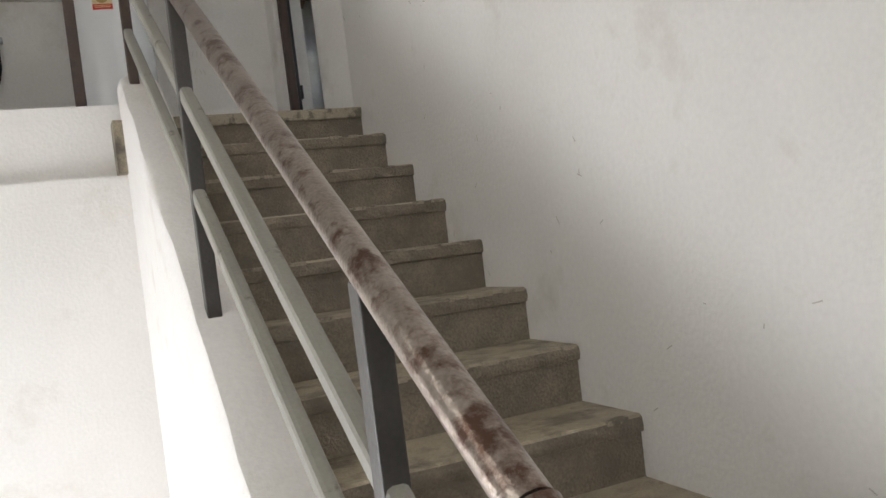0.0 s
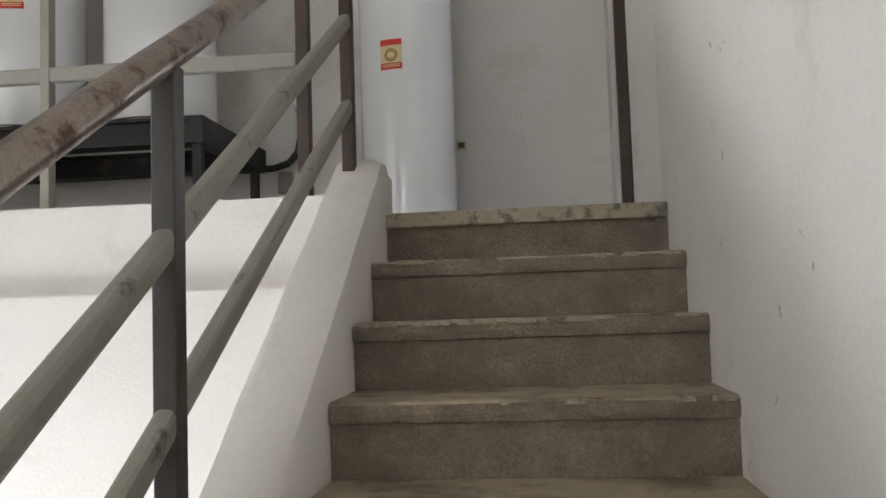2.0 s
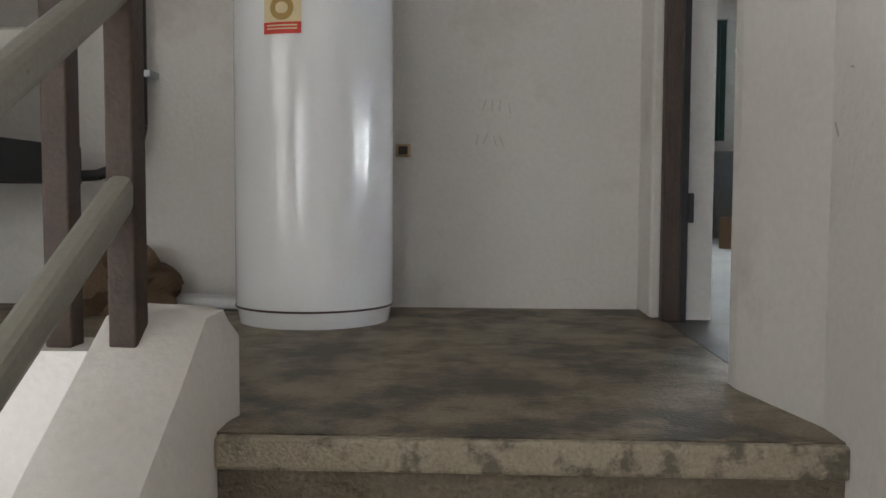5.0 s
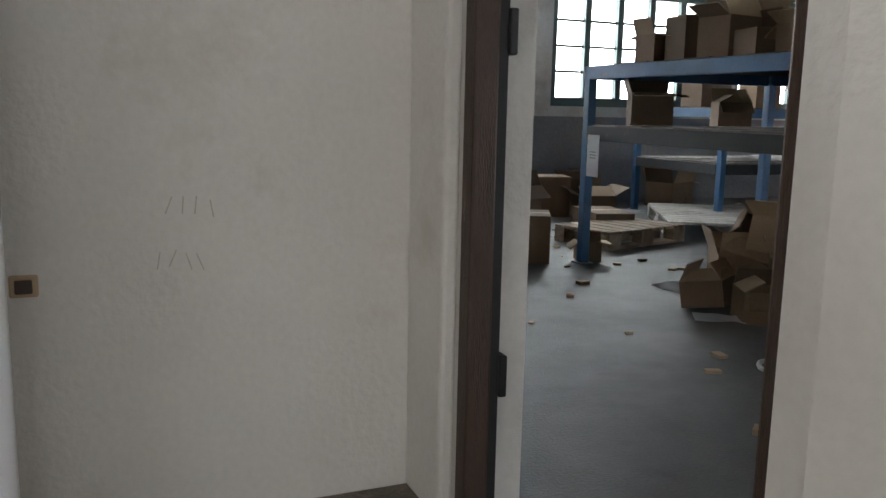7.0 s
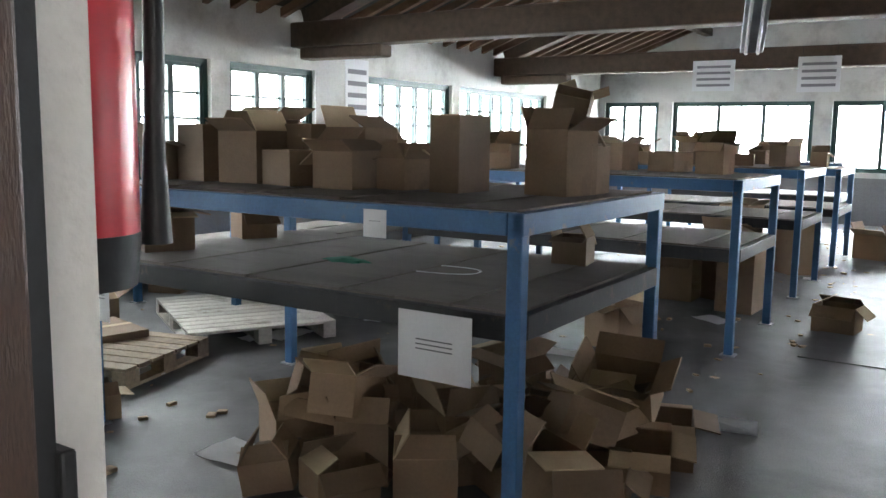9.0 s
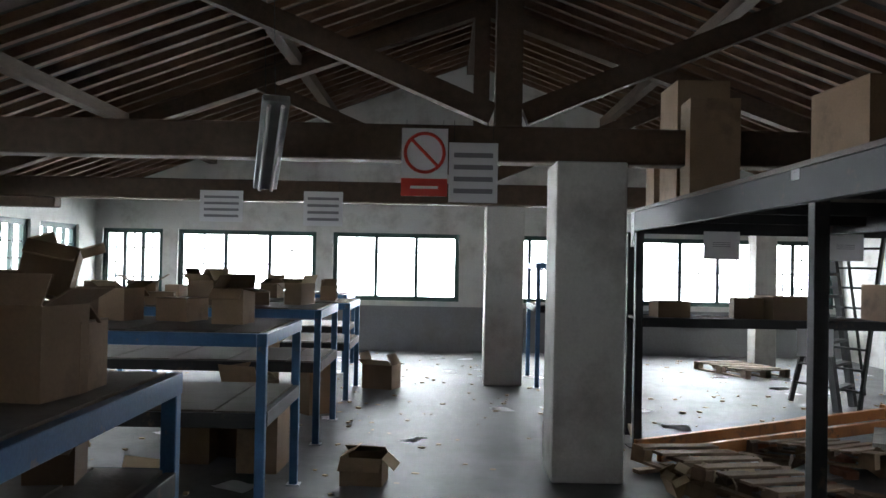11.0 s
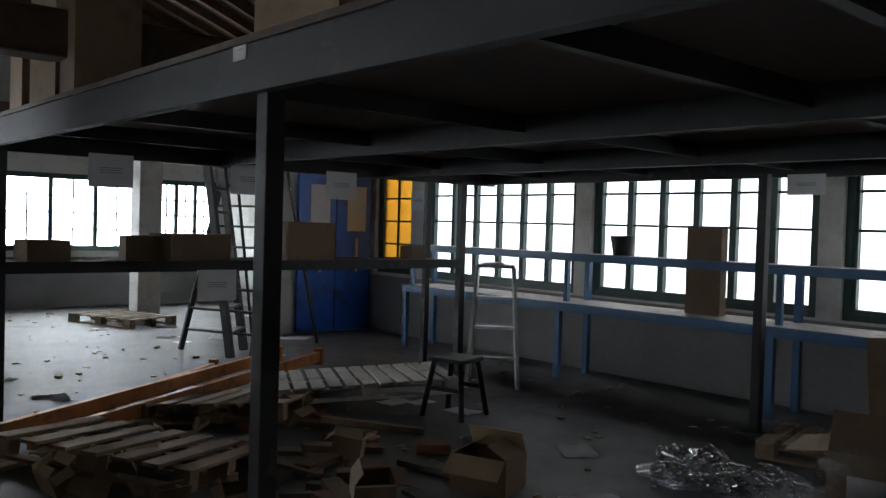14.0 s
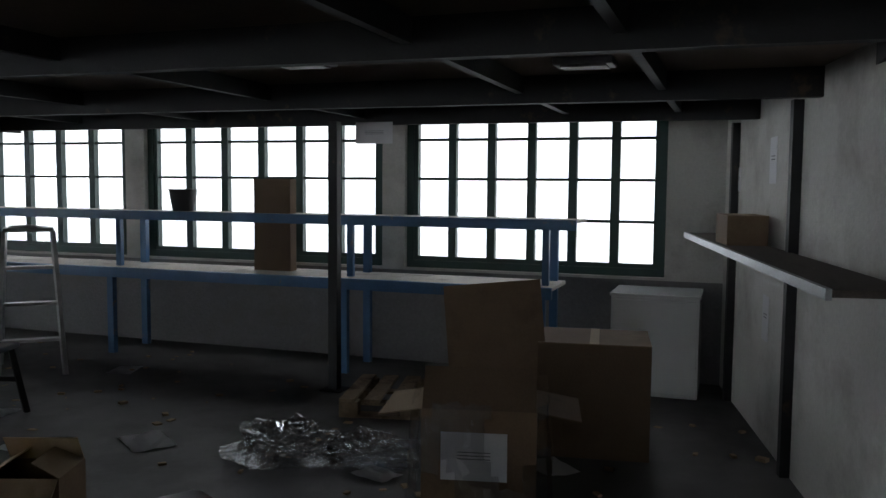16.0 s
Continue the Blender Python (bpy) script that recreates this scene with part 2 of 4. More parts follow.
WIN = [0]
def window(axis, c, a0, a1, z0, z1, sashes, cols, rows, frame_mat=None, glass=None, label="dark green wooden window with small bright panes", fw=0.055, lack=()):
    """A multi-pane window in the plane c: sashes side by side, each with cols x rows panes."""
    WIN[0] += 1
    fm, gm = frame_mat or GREEN, glass or GLASS
    w = thing("window_%d" % WIN[0], label, "window", kind="structure")
    def bb(bm, a, b, zl, zh, d):
        return box(bm, *((a, c - d, zl, b, c + d, zh) if axis == "x" else (c - d, a, zl, c + d, b, zh)))
    fr = bmesh.new()
    bb(fr, a0, a1, z0, z0 + fw, 0.045); bb(fr, a0, a1, z1 - fw, z1, 0.045)
    bb(fr, a0, a0 + fw, z0 + fw, z1 - fw, 0.045); bb(fr, a1 - fw, a1, z0 + fw, z1 - fw, 0.045)
    part("window_frame", fr, fm, w)
    sw = (a1 - a0 - 2 * fw) / sashes
    for s in range(sashes):
        l = a0 + fw + s * sw
        sash = bmesh.new()
        e = 0.034
        bb(sash, l, l + e, z0 + fw, z1 - fw, 0.03); bb(sash, l + sw - e, l + sw, z0 + fw, z1 - fw, 0.03)
        bb(sash, l + e, l + sw - e, z0 + fw, z0 + fw + e, 0.03); bb(sash, l + e, l + sw - e, z1 - fw - e, z1 - fw, 0.03)
        pw, ph = (sw - 2 * e) / cols, (z1 - z0 - 2 * fw - 2 * e) / rows
        for i in range(1, cols):
            bb(sash, l + e + i * pw - 0.012, l + e + i * pw + 0.012, z0 + fw + e, z1 - fw - e, 0.018)
        for j in range(1, rows):
            zz = z0 + fw + e + j * ph
            bb(sash, l + e, l + sw - e, zz - 0.012, zz + 0.012, 0.016)
        so = part("sash", sash, fm, w)
        for i in range(cols):
            for j in range(rows):
                if (s, i, j) in lack:
                    continue
                p = bb(bmesh.new(), l + e + i * pw, l + e + (i + 1) * pw, z0 + fw + e + j * ph, z0 + fw + e + (j + 1) * ph, 0.002)
                po = part("pane", p, gm, so)
                po.visible_shadow = False
    return w


# ---------- stairwell and landing ----------
R, G, STEPS = 0.19, 0.30, 16
ZB = -R * STEPS
XL = -0.985          # inner side of the parapet
YW = 1.6            # wall behind the tank

stairs = thing("stairs", "worn brown concrete stairs with chipped nosings", "stairs", kind="structure")
rng = random.Random(3)
for i in range(1, STEPS):
    bm = bmesh.new()
    zt = -R * i
    y1, y0 = -G * (i - 1), -G * i
    # tread block with an uneven nosing
    n = 22
    xs = [XL + (0.0 - XL) * k / n for k in range(n + 1)]
    rows = []
    for x in xs:
        j = rng.uniform(-0.004, 0.003) - (0.012 if rng.random() < 0.08 else 0)
        rows.append([bm.verts.new(v) for v in ((x, y1 + 0.03, zt - 0.3), (x, y1 + 0.03, zt), (x, y0 + 0.016, zt + rng.uniform(-0.001, 0.001)), (x, y0 + 0.004 - j, zt - 0.007), (x, y0 - j, zt - 0.03), (x, y0 + 0.004, zt - 0.05), (x, y0 + 0.018, zt - 0.055), (x, y0 + 0.022, zt - R - 0.02), (x, y0 + 0.022, zt - 0.3))])
    for a, b in zip(rows, rows[1:]):
        for k in range(9):
            bm.faces.new((a[k], a[(k + 1) % 9], b[(k + 1) % 9], b[k]))
    bm.faces.new(rows[0]); bm.faces.new(rows[-1][::-1])
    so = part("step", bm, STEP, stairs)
    # upward faces take the paler colour, which paints in wear and top light
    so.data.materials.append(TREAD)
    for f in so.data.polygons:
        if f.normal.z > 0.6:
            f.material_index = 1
# landing slab with its nosing
bm = bmesh.new()
box(bm, -1.22, 0.022, -0.25, 0.0, YW, 0.0)
box(bm, -4.0, 0.32, -0.25, -1.22, YW, 0.0)
struct("floor_landing", bm, LANDING, "stained brown screed floor of the landing", "floor")
bm = bmesh.new()
box(bm, XL, -0.0, -0.055, 0.0, 0.022, -0.001, bevel=0.006)
part("nosing", bm, CHIP, stairs, "pale chipped landing nosing")
bm = bmesh.new()
box(bm, XL, 0.02, -R - 0.05, 0.0, 0.024, -0.055)
part("riser", bm, STEP, stairs)
for i in range(1, STEPS):
    bm = bmesh.new()
    r2 = random.Random(50 + i)
    x = XL + 0.02
    while x < -0.05:
        w = r2.uniform(0.02, 0.11)
        if r2.random() < 0.5:
            box(bm, x, -G * i - 0.001, -R * i - 0.012, min(x + w, -0.01), -G * i + 0.02 + r2.uniform(0, 0.02), -R * i + 0.0015)
        x += w + r2.uniform(0.01, 0.08)
    part("worn_edge", bm, CHIP, stairs, "pale worn patches along the edge")

struct("floor_lower", B(-4.2, -7.2, ZB - 0.2, 0.2, YW, ZB), FLOOR, "grey concrete floor at the stair foot", "floor")

DY0, DY1, DT = 0.44, 1.36, 0.15
# wall between stairs and hall, with the doorway
wall("wall_stair_hall", "y", 0.0, DT, -7.2, 1.6, ZB, 3.0, [(DY0, DY1, -0.25, 2.1)], PLASTER, "off-white scuffed plaster wall beside the stairs")
wall("wall_boiler", "x", YW, YW + 0.17, -4.2, DT, ZB, 3.0, [], PLASTER, "dirty white plaster wall behind the water heater")
wall("wall_stair_west", "y", -4.2, -4.0, -7.2, YW, ZB, 3.0, [(-3.6, -2.0, 0.2, 1.7), (-1.9, -0.5, -2.9, -1.5)], PLASTER, "white plaster outer wall of the stairwell")
wall("wall_stair_south", "x", -7.2, -7.0, -4.0, 0.0, ZB, 3.0, [(-3.2, -0.8, 0.0, 1.6)], PLASTER, "white plaster end wall of the stairwell")
# the wall thickens towards the doorway
bm = bmesh.new()
lo = [bm.verts.new(v) for v in ((0.002, 0.1, -0.2), (-0.06, DY0 - 0.05, -0.2), (-0.06, DY0, -0.2), (0.002, DY0, -0.6))]
hi = [bm.verts.new((v.co.x, v.co.y, 3.0)) for v in lo]
bm.faces.new(lo[::-1]); bm.faces.new(hi)
for k in range(4):
    bm.faces.new((lo[k], lo[(k + 1) % 4], hi[(k + 1) % 4], hi[k]))
struct("wall_door_swell", bm, PLASTER, "uneven white plaster swelling beside the doorway", "wall")
struct("ceiling_stair", B(-4.2, -7.2, 3.0, DT, YW + 0.17, 3.15), PLASTER, "white plaster ceiling above the stairs", "ceiling")
# white wall under the landing edge, with a ledge, seen past the parapet
struct("wall_under_landing", B(-4.0, 0.17, ZB, -1.15, 0.32, 0.1), PLASTER, "bright white wall under the landing edge", "wall")
struct("trim_ledge", B(-4.0, 0.1, ZB, -1.15, 0.17, -0.25), PLASTER, "white ledge along the lower wall", "ledge")
# the upper west and the end window are added, out of view, around fill lamps
window("y", -4.1, -3.6, -2.0, 0.2, 1.7, 2, 1, 3, label="added unseen stairwell window with painted frame")
window("y", -4.1, -1.9, -0.5, -2.9, -1.5, 2, 1, 2, frame_mat=PVC, label="low white-framed stairwell window")
window("x", -7.1, -3.2, -0.8, 0.0, 1.6, 3, 1, 3, label="added unseen stairwell end window with painted frame")

# sloping parapet beside the steps, rounded on top
def parapet_top(y):
    return 0.15 + 0.69 * (y + 0.05)
bm = bmesh.new()
prof = [(-1.0, 0), (-1.0, -0.045), (-0.86, -0.012), (-0.6, 0.0), (0.6, 0.0), (0.86, -0.012), (1.0, -0.045), (1.0, 0)]
ys = [0.13, 0.09, 0.02] + [-0.1 - 0.12 * k for k in range(38)]
ringlist = []
pr = random.Random(8)
for y in ys:
    top = min(parapet_top(y), 0.21) - (0.03 if y > 0.1 else 0.012 if y > 0.05 else 0)
    w = 0.095
    ring = []
    for k, (u, dz) in enumerate(prof):
        j = pr.uniform(-0.004, 0.004)
        z = (ZB if k in (0, len(prof) - 1) else top + dz + j)
        ring.append(bm.verts.new((XL - w + u * w + (j if 0 < k < 7 else 0), y, z)))
    ringlist.append(ring)
for a, b in zip(ringlist, ringlist[1:]):
    for k in range(len(prof)):
        bm.faces.new((a[k], a[(k + 1) % 8], b[(k + 1) % 8], b[k]))
bm.faces.new(ringlist[0]); bm.faces.new(ringlist[-1][::-1])
tagged(part("parapet", bm, PLASTER, smooth=True), "low whitewashed parapet sloping beside the steps", "parapet", kind="structure")

railing = thing("stair_railing", "worn tubular steel handrail with painted bars and posts", "railing")
XR = XL - 0.12
def rail_z(y, off):
    return off + 0.605 * y
YE = -3.42
bm = bmesh.new()
rod(bm, (XR, 0.0, rail_z(0.0, 1.05)), (XR, YE, rail_z(YE, 1.05)), 0.03, 16)
rod(bm, (XR, YE, rail_z(YE, 1.05)), (XR, YE - 0.05, rail_z(YE - 0.05, 1.035)), 0.033, 16)
part("handrail", bm, HANDRAIL, railing, "bare worn steel handrail", smooth=True)
for off in (0.72, 0.41):
    bm = bmesh.new()
    beam(bm, (XR, 0.0, rail_z(0, off)), (XR, YE, rail_z(YE, off)), 0.04, 0.05, bevel=0.012)
    part("bar", bm, RAIL, railing)
for y, mt in ((-0.03, RUST), (-1.53, POST), (-3.0, POST)):
    bm = bmesh.new()
    box(bm, XR - 0.022, y - 0.024, parapet_top(y) - 0.06, XR + 0.022, y + 0.024, rail_z(y, 1.03), bevel=0.004)
    part("post", bm, mt, railing)

# guard of the landing edge beyond the parapet
guard = thing("landing_railing", "grey painted steel guard rail with a brown post", "railing")
bm = bmesh.new(); box(bm, -1.36, 0.2, 0.1, -1.31, 0.25, 1.15, bevel=0.004); part("post", bm, RUST, guard)
bm = bmesh.new(); box(bm, -2.42, 0.2, 0.1, -2.38, 0.25, 1.15, bevel=0.004); part("post", bm, RAIL, guard)
for z in (0.62, 1.05):
    bm = bmesh.new(); box(bm, -3.9, 0.205, z, -1.36, 0.245, z + 0.06, bevel=0.006); part("rail", bm, RAIL, guard)

# steel frame with two more tanks
def tank(name, x, y, z, r, h, label):
    t = thing(name, label, "water heater", pose(x, y, z))
    bm = bmesh.new()
    bmesh.ops.create_cone(bm, cap_ends=True, segments=56, radius1=r, radius2=r, depth=h - 0.06, matrix=Matrix.Translation((0, 0, 0.05 + (h - 0.06) / 2)))
    part("shell", bm, ENAMEL, t, smooth=True)
    bm = bmesh.new()
    bmesh.ops.create_cone(bm, cap_ends=True, segments=56, radius1=r - 0.012, radius2=r - 0.004, depth=0.048, matrix=Matrix.Translation((0, 0, 0.025)))
    part("base_rim", bm, ENAMEL, t, smooth=True)
    bm = bmesh.new()
    bmesh.ops.create_cone(bm, cap_ends=True, segments=56, radius1=r + 0.002, radius2=r + 0.002, depth=0.006, matrix=Matrix.Translation((0, 0, 0.052)))
    part("seam", bm, RUST, t, "thin brown seam at the base", smooth=True)
    return t


def decal(name, parent, r, a0, a1, z0, z1, material, lift=0.002, round_=False):
    bm = bmesh.new()
    k = 14
    if round_:
        c, zc, da, dz = (a0 + a1) / 2, (z0 + z1) / 2, (a1 - a0) / 2, (z1 - z0) / 2
        mid = bm.verts.new(((r + lift) * math.cos(c), (r + lift) * math.sin(c), zc))
        ring = [bm.verts.new(((r + lift) * math.cos(c + da * math.cos(2 * math.pi * i / 24)), (r + lift) * math.sin(c + da * math.cos(2 * math.pi * i / 24)), zc + dz * math.sin(2 * math.pi * i / 24))) for i in range(24)]
        for i in range(24):
            bm.faces.new((mid, ring[i], ring[(i + 1) % 24]))
    else:
        cols = []
        for i in range(k + 1):
            a = a0 + (a1 - a0) * i / k
            cols.append([bm.verts.new(((r + lift) * math.cos(a), (r + lift) * math.sin(a), z)) for z in (z0, z1)])
        for a, b in zip(cols, cols[1:]):
            bm.faces.new((a[0], b[0], b[1], a[1]))
    return part(name, bm, material, parent)


def tank_label(t, r, ang, z, w=0.055, h=0.15):
    da = w / r
    lab = decal("label", t, r, ang - da, ang + da, z, z + h, CREAM)
    lab["label"] = "cream and red printed label"
    decal("band", lab, r, ang - da, ang + da, z, z + 0.032, REDPRINT, 0.0035)
    decal("band", lab, r, ang - da, ang + da, z + h - 0.03, z + h, REDPRINT, 0.0035)
    for q in (0.012, 0.021):
        decal("lettering_bar", lab, r, ang - da * 0.8, ang + da * 0.8, z + q, z + q + 0.004, CREAM, 0.0045)
    decal("emblem", lab, r, ang - da * 0.62, ang + da * 0.62, z + 0.037, z + 0.105, GOLD, 0.0035, True)
    decal("emblem_mark", lab, r, ang - da * 0.34, ang + da * 0.34, z + 0.055, z + 0.087, CREAM, 0.0045, True)


TX, TY, TR = -1.08, 1.29, 0.24
heater = tank("water_heater", TX, TY, 0.0, TR, 1.75, "tall glossy white cylindrical water heater on the floor")
tank_label(heater, TR, radians(-100), 0.83)
rack = thing("tank_frame", "dark green steel frame carrying the upper tanks", "steel frame")
for y0 in (0.6, 1.35):
    bm = bmesh.new(); box(bm, -3.95, y0, 0.42, -1.95, y0 + 0.06, 0.54); box(bm, -3.95, y0 - 0.03, 0.525, -1.95, y0 + 0.09, 0.54); box(bm, -3.95, y0 - 0.03, 0.42, -1.95, y0 + 0.09, 0.435)
    part("beam", bm, DARKSTEEL, rack)
bm = bmesh.new(); box(bm, -1.95, 0.57, 0.42, -1.89, 1.45, 0.54); part("cross_beam", bm, DARKSTEEL, rack)
for x in (-1.93, -3.9):
    for y0 in (0.62, 1.38):
        bm = bmesh.new(); box(bm, x - 0.02, y0 - 0.02, 0.0, x + 0.02, y0 + 0.02, 0.42); part("leg", bm, DARKSTEEL, rack)
for k, x in enumerate((-2.28, -2.98)):
    t2 = tank("water_heater", x, 1.02, 0.54, 0.27, 1.6, "white cylindrical water heater raised on a steel frame")
    tank_label(t2, 0.27, radians(-75), 0.62)
pipe = thing("drain_pipe", "black pipe running down the wall and bending away", "pipe")
bm = bmesh.new()
rod(bm, (-1.72, 1.54, 0.62), (-1.72, 1.54, 2.8), 0.019, 12)
pv = [(-1.72, 1.54, 0.62), (-1.735, 1.535, 0.54), (-1.78, 1.52, 0.48), (-1.86, 1.5, 0.45), (-2.02, 1.46, 0.44)]
for a, b in zip(pv, pv[1:]):
    rod(bm, a, b, 0.019, 12)
part("tube", bm, BLACK, pipe, smooth=True)
for z in (0.78, 1.5):
    part("clip", B(-1.76, 1.52, z, -1.68, 1.6, z + 0.025, bevel=0.004), GREY_STEEL, pipe, "grey metal pipe clip")
box_e = thing("junction_box", "small grey wall box beside the pipe", "junction box")
part("case", B(-1.86, 1.555, 0.32, -1.78, 1.6, 0.44, bevel=0.006), RAIL, box_e)
sock = thing("wall_socket", "old brown wall socket with two holes", "socket", pose(-0.835, YW, 0.54))
part("plate", B(-0.026, -0.012, -0.022, 0.026, 0.0, 0.022, bevel=0.004), CARDIN, sock)
part("face", B(-0.016, -0.018, -0.014, 0.016, -0.012, 0.014, bevel=0.003), RUST, sock)
rag = thing("sack", "crumpled brown sacking on the landing floor", "sack")
bm = bmesh.new()
bmesh.ops.create_icosphere(bm, subdivisions=4, radius=1)
for v in bm.verts:
    f = 1 + 0.35 * noise.noise(v.co * 2.3) + 0.2 * noise.noise(v.co * 6)
    v.co = Vector((v.co.x * f * 0.2 - 1.78, v.co.y * f * 0.14 + 1.42, max(0.0, v.co.z * f * 0.15 + 0.06)))
part("cloth", bm, SACK, rag, smooth=True)
tube = thing("plastic_pipe", "white plastic pipe offcut lying on the floor", "pipe")
for dy in (0.0, 0.055):
    bm = bmesh.new(); rod(bm, (-1.68, 1.57 - dy, 0.025), (-1.36, 1.52 - dy, 0.025), 0.022, 14); part("tube", bm, PVC, tube, smooth=True)

# scuffs on the plaster
mk = random.Random(11)
bm = bmesh.new()
for cx, cz in ((-0.56, 0.69), (-0.58, 0.57)):
    for k in range(4):
        x = cx + 0.028 * k + mk.uniform(-0.004, 0.004)
        z0 = cz + mk.uniform(-0.01, 0.01)
        m = pose(x, YW - 0.001, z0, 0, mk.uniform(-25, 25), 0)
        box(bm, -0.0014, -0.0006, -0.018, 0.0014, 0.0006, 0.02, m)
part("scribble", bm, STAINGREY, bpy.data.objects["wall_boiler"], "faint pencilled marks")
bm = bmesh.new()
for k in range(70):
    y, z = mk.uniform(-3.6, 0.2), mk.uniform(-1.2, 0.9)
    m = pose(-0.0008, y, z + 0.6 * min(y, 0), mk.uniform(-80, 80), 0, 0)
    L = mk.uniform(0.003, 0.015)
    box(bm, -0.0005, -0.0015, -L, 0.0006, 0.0018, L, m)
part("scuff", bm, STAINGREY, bpy.data.objects["wall_stair_hall"], "small grey scuffs")

# door frame of worn brown wood, without its leaf
door = thing("door_1", "worn brown wooden door frame without a leaf", "door frame", kind="structure")
for name, y0, y1 in (("jamb", DY1 - 0.055, DY1 - 0.002), ("jamb", DY0 + 0.002, DY0 + 0.085)):
    part(name, B(-0.012 if y0 > 1 else 0.004, y0, 0.0, 0.042 if y0 > 1 else 0.075, y1, 2.06, bevel=0.006), BROWN, door)
part("stop", B(0.042, DY1 - 0.05, 0.0, 0.062, DY1 - 0.004, 2.06), BLACK, door)
part("head", B(-0.012, DY0 + 0.002, 2.045, 0.085, DY1 - 0.002, 2.098, bevel=0.006), BROWN, door)
for z in (0.35, 1.05, 1.75):
    part("hinge", B(0.06, DY1 - 0.06, z - 0.045, 0.078, DY1 - 0.004, z + 0.045, bevel=0.004), BLACK, door)
struct("trim_pier", B(-0.035, DY1 + 0.03, 0.0, 0.0, YW, 3.0, bevel=0.01), PLASTER, "rough white plaster pier beside the doorway", "pier")

# ---------- hall ----------
HX0, HX1, HY0, HY1, EAVE = DT, 15.5, -6.34, 7.07, 2.5
struct("floor_hall", B(0.004, -6.6, -0.2, 15.75, 7.3, 0.0), FLOOR, "grey stained concrete floor of the hall", "floor")
S_WIN = [(2.58, 4.68), (4.88, 7.27), (7.48, 9.95)]
N_WIN = [(0.5, 1.8), (2.1, 3.2), (3.48, 5.5), (5.75, 7.05), (8.0, 10.0), (10.22, 13.1), (13.4, 14.8)]
E_WIN = [(-6.2, -5.08), (-4.85, -2.7), (-1.7, -0.2), (0.55, 2.82), (3.12, 5.6), (5.87, 6.95)]
wall("wall_south", "x", -6.54, HY0, 0.0, 15.7, 0.0, 4.0, [(a, b, 0.78, 2.25) for a, b in S_WIN] + [(10.24, 11.02, 0.8, 2.2)], PLASTER_HALL, "dim dirty plaster wall under a row of windows")
wall("wall_north", "x", HY1, 7.27, 0.0, 15.7, 0.0, 3.2, [(a, b, 0.95, 2.12) for a, b in N_WIN], PLASTER_HALL, "dirty white plaster wall with tall windows")
wall("wall_east", "y", HX1, 15.7, HY0, HY1, 0.0, 6.0, [(a, b, 0.89, 2.1) for a, b in E_WIN], PLASTER_HALL, "far whitewashed gable wall with wide windows")
wall("wall_hall_west", "y", 0.0, DT, 1.6, HY1, 0.0, 6.0, [], PLASTER_HALL, "white plaster wall of the hall")
struct("wall_hall_upper", B(0.0, HY0, 3.15, DT, 1.6, 6.0), PLASTER_HALL, "white plaster wall above the stairs", "wall")
struct("trim_dado_north", B(DT, HY1 - 0.006, 0.0, HX1, HY1, 0.85), DADO, "grey painted lower part of the wall", "dado")
struct("trim_dado_south", B(1.35, HY0, 0.0, 11.1, HY0 + 0.006, 0.76), DADO, "dark grimy painted lower part of the window wall", "dado")
struct("trim_dado_east", B(HX1 - 0.006, HY0, 0.0, HX1, HY1 - 0.006, 0.8), DADO, "grey painted lower part of the wall", "dado")
for k, (a, b) in enumerate(S_WIN):
    window("x", HY0 - 0.1, a, b, 0.78, 2.25, 6, 1, 4, fw=0.06)
window("x", HY0 - 0.1, 10.24, 11.02, 0.8, 2.2, 1, 2, 4, glass=AMBER, label="dark green window with amber glass panes")
for a, b in N_WIN:
    window("x", HY1 + 0.1, a, b, 0.95, 2.12, max(2, round((b - a) / 0.38)), 1, 4, label="green wooden window with bright panes")
for a, b in E_WIN:
    window("y", HX1 + 0.1, a, b, 0.89, 2.1, 3, 2, 4, fw=0.05, label="wide green window with small panes in the far wall")
# daylight beyond the windows
for nm, args in (("backdrop_north", (-4, 10.0, 0.55, 21, 10.05, 11)), ("backdrop_east", (18.2, -12, 0.55, 18.25, 12, 11)), ("backdrop_south", (-4, -9.35, 0.3, 21, -9.3, 11))):
    struct(nm, B(*args), {"backdrop_south": SHADEGLOW, "backdrop_north": NORTHGLOW}.get(nm, SKYGLOW), "bright overcast daylight outside", "sky")
struct("ground_outside", B(-60, -60, ZB - 0.5, 60, 60, ZB - 0.3), FLOOR, "grey ground outside the building", "ground")

# roof: ridge along x, rafters along the slopes, timber trusses
YR = 0.4
ZR = EAVE + 2.55
def roof_z(y):
    return EAVE + (ZR - EAVE) * (1 - abs(y - YR) / 6.9)
bm = bmesh.new()
for s in (-1, 1):
    beam(bm, (7.85, YR, ZR + 0.2), (7.85, YR + s * 7.3, roof_z(YR + s * 7.3) + 0.2), 15.9, 0.06)
struct("ceiling", bm, ROOFING, "dark boarded underside of the pitched roof", "roof")
rafters = thing("roof_rafters", "rows of reddish brown rafters under the roof", "rafters", kind="structure")
for s in (-1, 1):
    x = 0.4
    while x < 15.4:
        bm = bmesh.new()
        beam(bm, (x, YR, ZR + 0.1), (x, YR + s * 6.85, roof_z(YR + s * 6.85) + 0.1), 0.07, 0.09)
        part("rafter", bm, RAFTER, rafters)
        x += 0.36
for y in (-4.2, -2.0, 2.8, 5.0):
    bm = bmesh.new(); beam(bm, (0.2, y, roof_z(y) + 0.0), (15.5, y, roof_z(y) + 0.0), 0.14, 0.14); part("purlin", bm, TIMBER, rafters)
